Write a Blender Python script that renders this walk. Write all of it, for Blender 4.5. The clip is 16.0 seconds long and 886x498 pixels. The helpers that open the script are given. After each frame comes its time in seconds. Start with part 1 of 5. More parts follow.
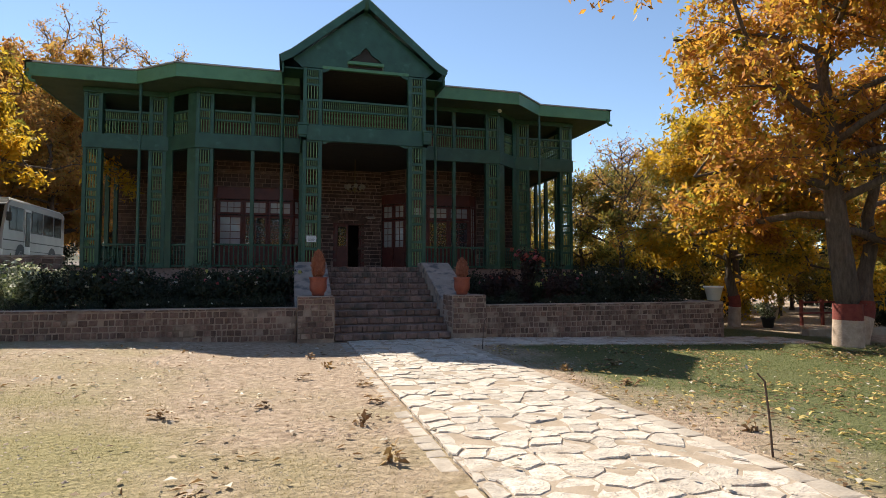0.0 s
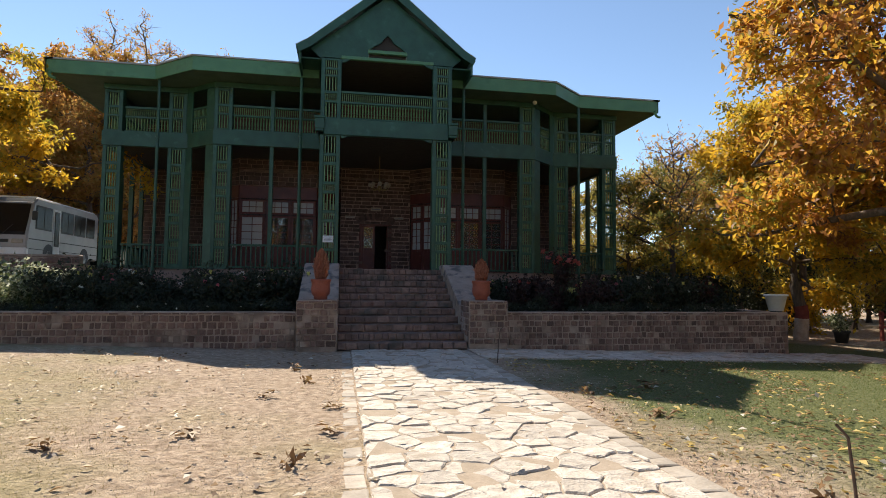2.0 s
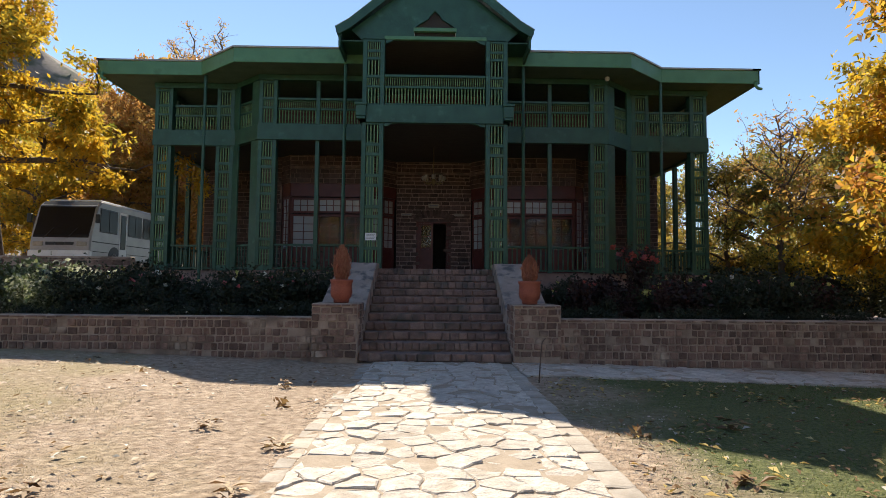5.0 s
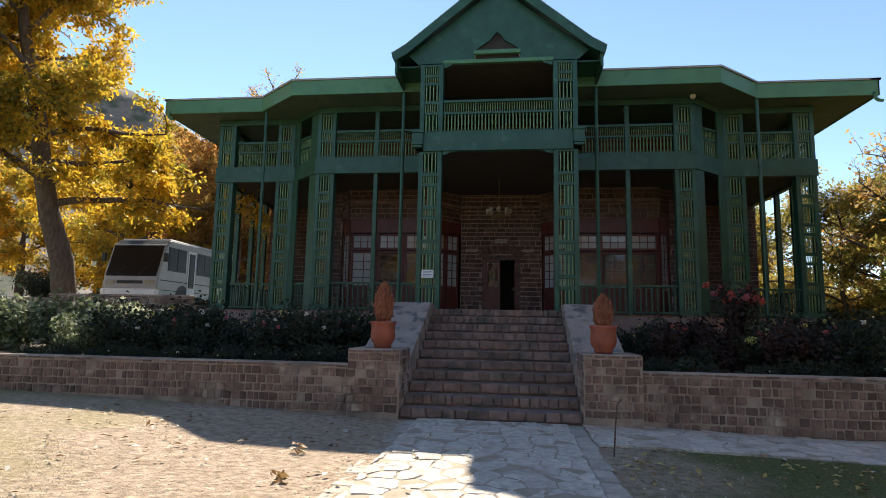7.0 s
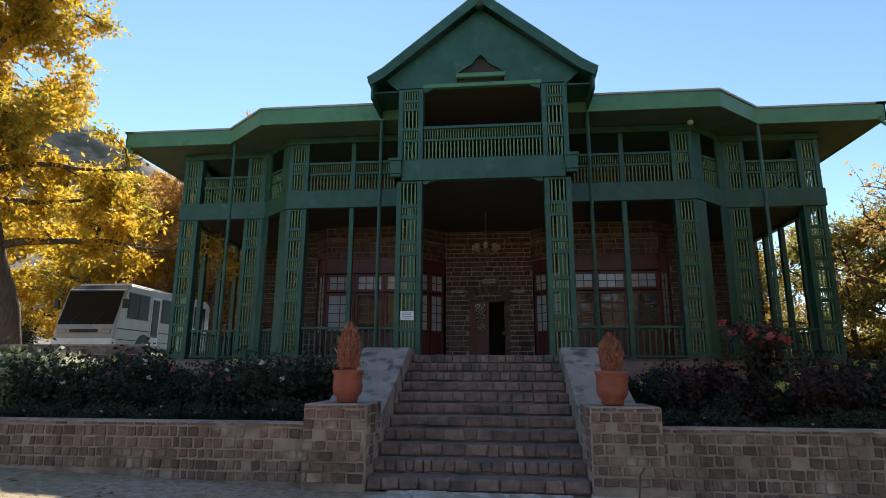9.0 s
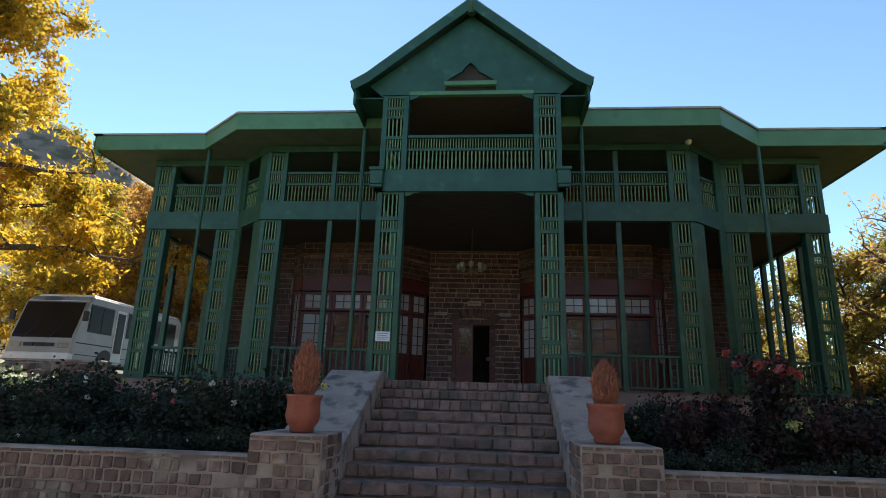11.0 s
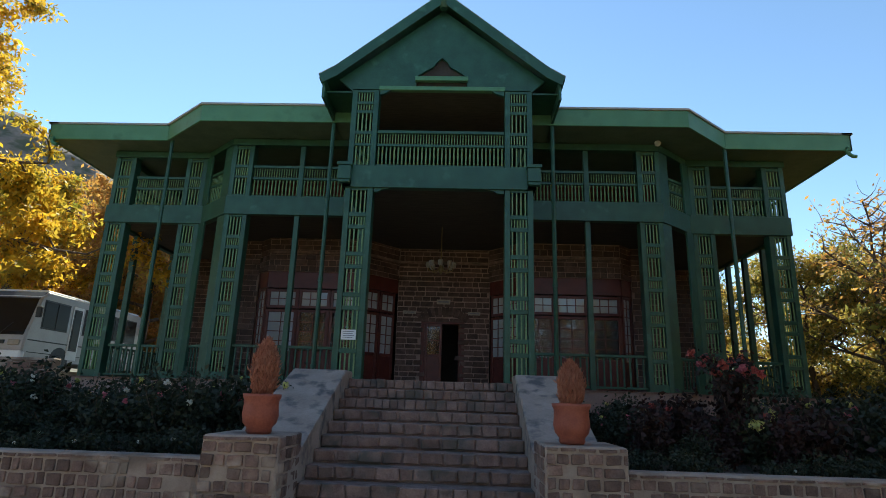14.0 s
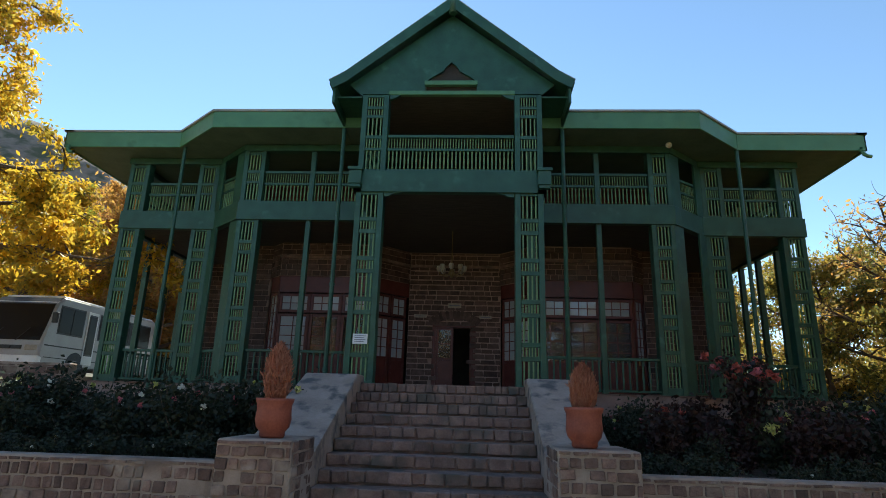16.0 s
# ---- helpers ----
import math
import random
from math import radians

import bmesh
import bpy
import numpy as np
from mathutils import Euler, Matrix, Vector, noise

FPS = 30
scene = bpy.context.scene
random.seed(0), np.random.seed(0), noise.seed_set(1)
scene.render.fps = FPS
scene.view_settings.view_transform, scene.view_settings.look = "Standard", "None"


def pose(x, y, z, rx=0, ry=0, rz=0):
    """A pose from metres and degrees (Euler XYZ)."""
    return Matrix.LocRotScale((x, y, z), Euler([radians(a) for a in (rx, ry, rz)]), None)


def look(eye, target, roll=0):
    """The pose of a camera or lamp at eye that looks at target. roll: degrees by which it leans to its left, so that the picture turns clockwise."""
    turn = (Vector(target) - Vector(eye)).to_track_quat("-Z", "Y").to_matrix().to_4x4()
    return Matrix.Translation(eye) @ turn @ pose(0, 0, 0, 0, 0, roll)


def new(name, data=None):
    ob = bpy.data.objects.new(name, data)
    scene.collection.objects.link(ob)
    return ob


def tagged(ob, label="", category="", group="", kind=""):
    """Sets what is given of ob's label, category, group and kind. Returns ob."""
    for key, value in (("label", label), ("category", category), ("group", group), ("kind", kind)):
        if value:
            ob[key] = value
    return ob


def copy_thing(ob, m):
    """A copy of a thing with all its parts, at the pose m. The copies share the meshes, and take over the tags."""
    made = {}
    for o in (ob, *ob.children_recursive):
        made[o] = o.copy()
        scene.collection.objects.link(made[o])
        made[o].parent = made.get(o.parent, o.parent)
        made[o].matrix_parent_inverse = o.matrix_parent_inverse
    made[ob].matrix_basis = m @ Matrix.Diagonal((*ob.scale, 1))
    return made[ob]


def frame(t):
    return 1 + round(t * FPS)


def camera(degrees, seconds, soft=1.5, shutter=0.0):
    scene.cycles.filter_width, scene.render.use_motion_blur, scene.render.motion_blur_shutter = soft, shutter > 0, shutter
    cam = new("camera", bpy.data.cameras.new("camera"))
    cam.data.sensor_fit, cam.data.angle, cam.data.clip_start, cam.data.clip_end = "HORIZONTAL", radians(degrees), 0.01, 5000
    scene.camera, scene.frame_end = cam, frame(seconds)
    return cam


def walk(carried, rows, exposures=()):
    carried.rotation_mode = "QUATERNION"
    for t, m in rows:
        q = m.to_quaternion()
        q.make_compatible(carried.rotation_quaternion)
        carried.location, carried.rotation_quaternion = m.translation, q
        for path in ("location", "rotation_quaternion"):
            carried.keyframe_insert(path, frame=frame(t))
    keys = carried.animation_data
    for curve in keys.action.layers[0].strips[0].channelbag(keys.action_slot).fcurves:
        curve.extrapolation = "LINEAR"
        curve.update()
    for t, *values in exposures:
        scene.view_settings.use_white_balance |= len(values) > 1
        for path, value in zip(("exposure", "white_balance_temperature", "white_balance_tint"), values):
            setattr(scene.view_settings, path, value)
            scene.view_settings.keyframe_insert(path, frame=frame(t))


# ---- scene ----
cam = camera(75.5, 16.0, soft=0.9)
PATH = [
    (0, (-2.628, -20.172, 1.662), (-2.106, -18.243, 1.758), -0.0),
    (0.5, (-2.34, -19.786, 1.608), (-1.866, -17.845, 1.692), 0.0),
    (1, (-2.028, -19.518, 1.623), (-1.627, -17.56, 1.71), 0.3),
    (1.5, (-1.719, -19.202, 1.639), (-1.358, -17.237, 1.738), 0.6),
    (2, (-1.399, -18.827, 1.607), (-1.051, -16.861, 1.722), 0.6),
    (2.5, (-1.015, -18.441, 1.579), (-0.679, -16.473, 1.697), 0.7),
    (3, (-0.62, -18.216, 1.555), (-0.294, -16.248, 1.689), 1.0),
    (3.5, (-0.353, -17.946, 1.547), (-0.076, -15.97, 1.681), 1.2),
    (4, (-0.157, -17.633, 1.55), (0.025, -15.645, 1.672), 1.1),
    (6.5, (0.294, -15.626, 1.571), (0.121, -13.642, 1.76), 0.6),
    (7, (0.458, -15.278, 1.62), (0.216, -13.309, 1.879), 1.1),
    (7.5, (0.42, -14.921, 1.609), (0.192, -12.959, 1.926), 1.2),
    (8, (0.414, -14.474, 1.595), (0.197, -12.517, 1.948), 0.5),
    (10.5, (0.589, -12.815, 1.636), (0.393, -10.887, 2.131), 0.4),
    (11, (0.569, -12.621, 1.633), (0.4, -10.695, 2.142), 1.8),
    (11.5, (0.66, -12.521, 1.646), (0.464, -10.612, 2.208), 1.4),
    (12, (0.653, -12.438, 1.645), (0.59, -10.525, 2.224), 1.0),
    (12.5, (0.645, -12.408, 1.64), (0.602, -10.484, 2.183), 0.8),
    (13, (0.643, -12.399, 1.633), (0.606, -10.468, 2.153), 1.7),
    (13.5, (0.665, -12.419, 1.635), (0.6, -10.486, 2.147), 1.8),
    (14, (0.645, -12.427, 1.639), (0.572, -10.495, 2.149), 1.8),
    (14.5, (0.659, -12.454, 1.64), (0.566, -10.541, 2.215), 1.2),
    (15, (0.646, -12.459, 1.643), (0.54, -10.538, 2.19), 2.0),
    (15.5, (0.653, -12.454, 1.646), (0.559, -10.53, 2.184), 1.6),
    (16, (0.641, -12.443, 1.641), (0.531, -10.515, 2.162), 1.7),
]
walk(cam, [(t, look(eye, target, roll)) for t, eye, target, roll in PATH],
     [(0, 0.8, 7100, 8), (4, 0.8, 7100, 8), (7, 1.2, 7000, 6), (8, 1.2, 6900, 4), (11, 1.28, 6700, 0), (12, 1.18, 6700, -2), (16, 1.18, 6700, -2)])

# ---- world, sun ----
SUN_DIR = Vector((-0.33, 1.01, 1.0)).normalized()
world = bpy.data.worlds.new("sky")
world.use_nodes = True
scene.world = world
wn = world.node_tree.nodes
sky = wn.new("ShaderNodeTexSky")
sky.sky_type = "NISHITA"
sky.sun_disc = False
sky.sun_elevation = math.asin(SUN_DIR.z)
sky.sun_rotation = math.atan2(SUN_DIR.x, SUN_DIR.y)
sky.altitude = 2400
sky.air_density, sky.dust_density, sky.ozone_density = 1.1, 0.08, 2.5
world.node_tree.links.new(sky.outputs[0], wn["Background"].inputs[0])
wn["Background"].inputs[1].default_value = 0.113
sun_data = bpy.data.lights.new("sun", "SUN")
sun_data.energy, sun_data.angle, sun_data.color = 4.8, radians(0.55), (1.0, 0.94, 0.85)
sun = new("sun", sun_data)
sun.matrix_world = look(SUN_DIR * 60, (0, 0, 0))


# ---- materials ----
def surf(name, dark, light, scale=6.0, rough=0.8, bump=0.3, fine=60.0, stain=None, stain_scale=1.2, stain_at=0.58,
         vary=0.0, island=0.0, metal=0.0, stretch=(1, 1, 1)):
    """Two-scale procedural paint: noise between dark and light, stains, fine relief."""
    m = bpy.data.materials.new(name)
    m.use_nodes = True
    t = m.node_tree
    n, l = t.nodes, t.links
    b = n["Principled BSDF"]
    b.inputs["Roughness"].default_value, b.inputs["Metallic"].default_value = rough, metal
    geo = n.new("ShaderNodeNewGeometry")
    mp = n.new("ShaderNodeMapping")
    mp.inputs["Scale"].default_value = stretch
    l.new(geo.outputs["Position"], mp.inputs[0])

    def noise_node(sc, detail):
        t_ = n.new("ShaderNodeTexNoise")
        t_.inputs["Scale"].default_value, t_.inputs["Detail"].default_value = sc, detail
        l.new(mp.outputs[0], t_.inputs["Vector"])
        return t_
    big, small = noise_node(scale, 5), noise_node(fine, 4)
    mixf = n.new("ShaderNodeMath")
    mixf.operation = "MULTIPLY_ADD"
    mixf.inputs[1].default_value = 0.45
    l.new(small.outputs[0], mixf.inputs[0])
    l.new(big.outputs[0], mixf.inputs[2])
    ramp = n.new("ShaderNodeValToRGB")
    ramp.color_ramp.elements[0].position, ramp.color_ramp.elements[1].position = 0.5, 0.95
    ramp.color_ramp.elements[0].color, ramp.color_ramp.elements[1].color = (*dark, 1), (*light, 1)
    l.new(mixf.outputs[0], ramp.inputs[0])
    col = ramp.outputs[0]
    if stain:
        st = noise_node(stain_scale, 6)
        sr = n.new("ShaderNodeValToRGB")
        sr.color_ramp.elements[0].position, sr.color_ramp.elements[1].position = stain_at - 0.06, stain_at + 0.08
        l.new(st.outputs[0], sr.inputs[0])
        mx = n.new("ShaderNodeMix")
        mx.data_type = "RGBA"
        l.new(sr.outputs[0], mx.inputs[0])
        l.new(col, mx.inputs[6])
        mx.inputs[7].default_value = (*stain, 1)
        col = mx.outputs[2]
    if vary or island:
        hs = n.new("ShaderNodeHueSaturation")
        mr = n.new("ShaderNodeMapRange")
        k = vary or island
        mr.inputs[3].default_value, mr.inputs[4].default_value = 1 - k, 1 + k
        if vary:
            l.new(n.new("ShaderNodeObjectInfo").outputs["Random"], mr.inputs[0])
        else:
            l.new(geo.outputs["Random Per Island"], mr.inputs[0])
        l.new(mr.outputs[0], hs.inputs["Value"])
        l.new(col, hs.inputs["Color"])
        col = hs.outputs[0]
    l.new(col, b.inputs["Base Color"])
    if bump:
        bp = n.new("ShaderNodeBump")
        bp.inputs["Strength"].default_value, bp.inputs["Distance"].default_value = bump, 0.03
        l.new(mixf.outputs[0], bp.inputs["Height"])
        l.new(bp.outputs[0], b.inputs["Normal"])
    return m


def leafy(name, colours, through_light=0.5, rough=0.6):
    """Leaves: a colour for every leaf, light passing through."""
    m = bpy.data.materials.new(name)
    m.use_nodes = True
    n, l = m.node_tree.nodes, m.node_tree.links
    b, out = n["Principled BSDF"], n["Material Output"]
    geo = n.new("ShaderNodeNewGeometry")
    ramp = n.new("ShaderNodeValToRGB")
    cr = ramp.color_ramp
    while len(cr.elements) < len(colours):
        cr.elements.new(0.5)
    for i, c in enumerate(colours):
        cr.elements[i].position, cr.elements[i].color = i / (len(colours) - 1), (*c, 1)
    noi = n.new("ShaderNodeTexNoise")
    noi.inputs["Scale"].default_value = 0.55
    l.new(geo.outputs["Position"], noi.inputs["Vector"])
    ad = n.new("ShaderNodeMath")
    ad.operation = "MULTIPLY_ADD"
    ad.inputs[1].default_value = 1.5
    l.new(noi.outputs[0], ad.inputs[0])
    sub = n.new("ShaderNodeMath")
    sub.operation = "MULTIPLY_ADD"
    sub.inputs[1].default_value, sub.inputs[2].default_value = 0.6, -0.55
    l.new(geo.outputs["Random Per Island"], sub.inputs[0])
    l.new(sub.outputs[0], ad.inputs[2])
    l.new(ad.outputs[0], ramp.inputs[0])
    l.new(ramp.outputs[0], b.inputs["Base Color"])
    b.inputs["Roughness"].default_value = rough
    tr = n.new("ShaderNodeBsdfTranslucent")
    l.new(ramp.outputs[0], tr.inputs[0])
    mx = n.new("ShaderNodeMixShader")
    mx.inputs[0].default_value = through_light
    l.new(b.outputs[0], mx.inputs[1])
    l.new(tr.outputs[0], mx.inputs[2])
    l.new(mx.outputs[0], out.inputs[0])
    return m


def glass(name, tint=(0.9, 0.95, 0.95), alpha=0.35):
    m = bpy.data.materials.new(name)
    m.use_nodes = True
    b = m.node_tree.nodes["Principled BSDF"]
    b.inputs["Base Color"].default_value = (*tint, 1)
    b.inputs["Roughness"].default_value = 0.03
    b.inputs["Transmission Weight"].default_value = 1 - alpha
    b.inputs["IOR"].default_value = 1.5
    if alpha > 0.8:
        b.inputs["Roughness"].default_value, b.inputs["Specular IOR Level"].default_value = 0.2, 0.03
    return m


GREEN = surf("green paint", (0.017, 0.066, 0.041), (0.031, 0.106, 0.066), 2.5, 0.42, 0.12, 40, (0.055, 0.15, 0.1), 3.0, 0.67)
GREEN_LIGHT = surf("light green fascia paint", (0.075, 0.2, 0.10), (0.11, 0.27, 0.14), 2.0, 0.5, 0.1, 30, (0.07, 0.18, 0.09), 2.0, 0.64)
GREEN_SLAT = surf("pale green slat paint", (0.11, 0.22, 0.095), (0.18, 0.29, 0.13), 6, 0.5, 0.1, 50)
SOFFIT = surf("green soffit", (0.075, 0.12, 0.085), (0.12, 0.17, 0.125), 2.0, 0.7, 0.1, 20)
CEILING = surf("dark stained ceiling boards", (0.045, 0.04, 0.035), (0.09, 0.08, 0.065), 3.0, 0.7, 0.2, 20, stretch=(1, 6, 1))
SHEET = surf("weathered roof sheet", (0.28, 0.27, 0.26), (0.42, 0.41, 0.39), 1.5, 0.55, 0.15, 20)
RED = surf("oxblood paint", (0.075, 0.014, 0.012), (0.13, 0.026, 0.02), 4.0, 0.42, 0.12, 40)
WALL_DARK = surf("reddish stone mortar", (0.26, 0.17, 0.14), (0.38, 0.265, 0.225), 4.0, 0.9, 0.4, 40)
STONE_HOUSE = surf("brown dressed stone", (0.062, 0.036, 0.03), (0.14, 0.086, 0.07), 5.0, 0.88, 0.5, 45, vary=0.35)
STONE_HOUSE_FAR = surf("brown dressed stone courses", (0.062, 0.036, 0.03), (0.14, 0.086, 0.07), 5.0, 0.88, 0.5, 45, island=0.35)
MORTAR = surf("lime mortar", (0.29, 0.21, 0.165), (0.42, 0.32, 0.255), 5.0, 0.95, 0.6, 50, (0.19, 0.135, 0.105), 1.5, 0.55)
STONE = surf("buff rubble stone", (0.11, 0.063, 0.05), (0.25, 0.155, 0.122), 7.0, 0.92, 0.8, 50, (0.36, 0.275, 0.215), 2.0, 0.62, vary=0.4)
STEP = surf("grey step stone", (0.145, 0.09, 0.076), (0.28, 0.188, 0.158), 6.0, 0.9, 0.8, 45, (0.10, 0.085, 0.072), 2.2, 0.58, vary=0.2)
PLASTER = surf("worn cement render", (0.26, 0.20, 0.168), (0.39, 0.31, 0.262), 2.5, 0.88, 0.6, 30, (0.11, 0.10, 0.10), 3.2, 0.58)
FLAG = surf("pale flagstone", (0.40, 0.34, 0.285), (0.66, 0.58, 0.50), 9.0, 0.82, 1.0, 45, (0.40, 0.325, 0.255), 2.6, 0.6, vary=0.14)
KERB = surf("kerb stone", (0.33, 0.275, 0.22), (0.50, 0.43, 0.36), 4.0, 0.88, 0.5, 40, vary=0.15)
JOINT = surf("dusty joint", (0.30, 0.235, 0.17), (0.43, 0.34, 0.26), 5.0, 0.95, 0.5, 50)
TERRA = surf("terracotta", (0.24, 0.058, 0.034), (0.36, 0.10, 0.058), 5.0, 0.65, 0.2, 40, (0.18, 0.045, 0.03), 4, 0.62)
BARK = surf("furrowed bark", (0.075, 0.052, 0.04), (0.17, 0.125, 0.095), 5.0, 0.95, 1.0, 25, stretch=(3, 3, 0.6))
WHITEWASH = surf("whitewashed bark", (0.40, 0.29, 0.22), (0.58, 0.45, 0.36), 6.0, 0.95, 0.7, 25)
BAND = surf("red oxide band", (0.17, 0.03, 0.025), (0.26, 0.055, 0.04), 6.0, 0.9, 0.6, 25)
SOIL = surf("garden soil", (0.05, 0.036, 0.026), (0.11, 0.08, 0.06), 4.0, 0.95, 0.8, 30)
WHITE = surf("white enamel", (0.66, 0.65, 0.62), (0.80, 0.79, 0.77), 2.0, 0.35, 0.03, 20)
BUS_GREY = surf("bus grey", (0.30, 0.285, 0.275), (0.38, 0.365, 0.35), 1.5, 0.35, 0.03, 20)
BLACK = surf("black rubber", (0.012, 0.012, 0.012), (0.03, 0.03, 0.03), 8.0, 0.6, 0.1, 50)
# near-black colour that paints in the shade of rooms and hollows
ROOM_SHADE = surf("interior shade colour", (0.03, 0.026, 0.022), (0.06, 0.05, 0.045), 2.0, 0.9, 0.1, 20)
IRON = surf("rusty rod", (0.05, 0.035, 0.028), (0.12, 0.07, 0.05), 20, 0.7, 0.3, 90)
BRASS = surf("dull brass", (0.20, 0.14, 0.06), (0.34, 0.25, 0.12), 8, 0.4, 0.1, 60, metal=0.8)
FROST = surf("frosted lamp glass", (0.26, 0.22, 0.17), (0.38, 0.33, 0.26), 8, 0.3, 0.05, 60)
PAPER = surf("laminated paper", (0.72, 0.74, 0.78), (0.82, 0.84, 0.87), 3, 0.25, 0.02, 30)
INK = surf("grey print", (0.12, 0.13, 0.16), (0.2, 0.2, 0.24), 20, 0.6, 0.02, 60)
DRY_PLANT = leafy("dry reddish stems", [(0.34, 0.12, 0.07), (0.50, 0.21, 0.13), (0.60, 0.30, 0.19)], 0.4)
GLASS = glass("window glass", (0.8, 0.85, 0.85), 0.06)
# half-opaque pale glass: the bright sky reflection is put into its colour
GLASS_SKY_PALE = glass("window glass with painted pale reflection", (0.62, 0.64, 0.65), 0.6)
GLASS_DARK = glass("tinted vehicle glass", (0.022, 0.017, 0.014), 0.9)
HILL = surf("scrubby hillside", (0.13, 0.10, 0.085), (0.25, 0.205, 0.17), 0.05, 0.98, 0.6, 0.5, (0.07, 0.075, 0.045), 0.12, 0.53)
AUTUMN = leafy("amber walnut leaves", [(0.20, 0.24, 0.04), (0.44, 0.33, 0.05), (0.68, 0.40, 0.055), (0.58, 0.28, 0.055), (0.44, 0.20, 0.065), (0.34, 0.15, 0.06)], 0.62)
YELLOW = leafy("yellow autumn leaves", [(0.16, 0.18, 0.03), (0.50, 0.36, 0.05), (0.72, 0.45, 0.04), (0.6, 0.32, 0.03)], 0.6)
OLIVE = leafy("olive and ochre leaves", [(0.11, 0.13, 0.04), (0.24, 0.23, 0.06), (0.52, 0.38, 0.08), (0.42, 0.22, 0.06)], 0.55)
RUST = leafy("rust autumn leaves", [(0.26, 0.20, 0.06), (0.48, 0.30, 0.08), (0.52, 0.26, 0.07), (0.38, 0.18, 0.07)], 0.6)
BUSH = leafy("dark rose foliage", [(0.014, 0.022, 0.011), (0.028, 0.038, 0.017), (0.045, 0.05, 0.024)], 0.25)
# variegated leaves, whitened further to paint in the missing sunlight
BUSH_PALE = leafy("variegated foliage with sunlight painted in", [(0.03, 0.05, 0.02), (0.14, 0.17, 0.07), (0.62, 0.62, 0.45)], 0.4)
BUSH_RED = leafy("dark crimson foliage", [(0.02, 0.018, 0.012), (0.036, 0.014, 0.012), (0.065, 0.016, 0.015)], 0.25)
CORAL = leafy("coral petals", [(0.48, 0.09, 0.075), (0.62, 0.16, 0.13)], 0.3)
PETAL_WHITE = leafy("white petals", [(0.75, 0.72, 0.62), (0.80, 0.78, 0.7)], 0.3)
PETAL_YELLOW = leafy("yellow petals", [(0.62, 0.60, 0.16), (0.7, 0.66, 0.25)], 0.3)
PETAL_PINK = leafy("pink petals", [(0.55, 0.13, 0.16), (0.66, 0.22, 0.26)], 0.3)
LITTER = leafy("fallen dry leaves", [(0.11, 0.055, 0.03), (0.22, 0.125, 0.06), (0.34, 0.21, 0.09), (0.44, 0.31, 0.14)], 0.2)
LITTER_PALE = leafy("bleached fallen leaves", [(0.45, 0.40, 0.32), (0.62, 0.58, 0.5)], 0.2)
LITTER_GOLD = leafy("fresh fallen yellow leaves", [(0.42, 0.26, 0.07), (0.58, 0.42, 0.13), (0.66, 0.55, 0.26)], 0.2)
GRIT = surf("dusty grit", (0.32, 0.24, 0.17), (0.60, 0.49, 0.39), 6.0, 0.95, 0.3, 50, island=0.3)
GRASS = leafy("short lawn grass", [(0.06, 0.11, 0.02), (0.12, 0.17, 0.035), (0.24, 0.22, 0.08)], 0.3)
STRAW = leafy("dry grass", [(0.17, 0.15, 0.05), (0.30, 0.24, 0.10), (0.40, 0.32, 0.17)], 0.3)


# ---- mesh helpers ----
def box(bm, x0, x1, y0, y1, z0, z1):
    v = [bm.verts.new((x, y, z)) for z in (z0, z1) for x, y in ((x0, y0), (x1, y0), (x1, y1), (x0, y1))]
    for f in ((3, 2, 1, 0), (4, 5, 6, 7), (0, 1, 5, 4), (1, 2, 6, 5), (2, 3, 7, 6), (3, 0, 4, 7)):
        bm.faces.new([v[i] for i in f])


def prism(bm, pts, axis, a, b):
    """Extrude a 2D outline along an axis from a to b."""
    def at(p, c):
        return {"x": (c, p[0], p[1]), "y": (p[0], c, p[1]), "z": (p[0], p[1], c)}[axis]
    lo, hi = [bm.verts.new(at(p, a)) for p in pts], [bm.verts.new(at(p, b)) for p in pts]
    n = len(pts)
    bm.faces.new(lo), bm.faces.new(hi[::-1])
    for i in range(n):
        bm.faces.new((lo[i], hi[i], hi[(i + 1) % n], lo[(i + 1) % n]))


def tube(bm, a, b, r0, r1, sides=8):
    a, b = Vector(a), Vector(b)
    q = (b - a).to_track_quat("Z", "Y")
    rings = []
    for c, r in ((a, r0), (b, r1)):
        rings.append([bm.verts.new(c + q @ Vector((r * math.cos(6.2832 * i / sides), r * math.sin(6.2832 * i / sides), 0))) for i in range(sides)])
    for i in range(sides):
        bm.faces.new((rings[0][i], rings[0][(i + 1) % sides], rings[1][(i + 1) % sides], rings[1][i]))
    bm.faces.new(rings[0][::-1]), bm.faces.new(rings[1])


def limb(bm, pts, r0, r1, sides):
    """A tapered bent tube through the points."""
    rings = []
    n = len(pts)
    for i, p in enumerate(pts):
        d = (pts[min(i + 1, n - 1)] - pts[max(i - 1, 0)]).normalized()
        q = d.to_track_quat("Z", "Y")
        r = r0 + (r1 - r0) * i / (n - 1)
        rings.append([bm.verts.new(p + q @ Vector((r * math.cos(6.2832 * k / sides), r * math.sin(6.2832 * k / sides), 0))) for k in range(sides)])
    for a, b in zip(rings, rings[1:]):
        for k in range(sides):
            f = bm.faces.new((a[k], a[(k + 1) % sides], b[(k + 1) % sides], b[k]))
            f.smooth = True


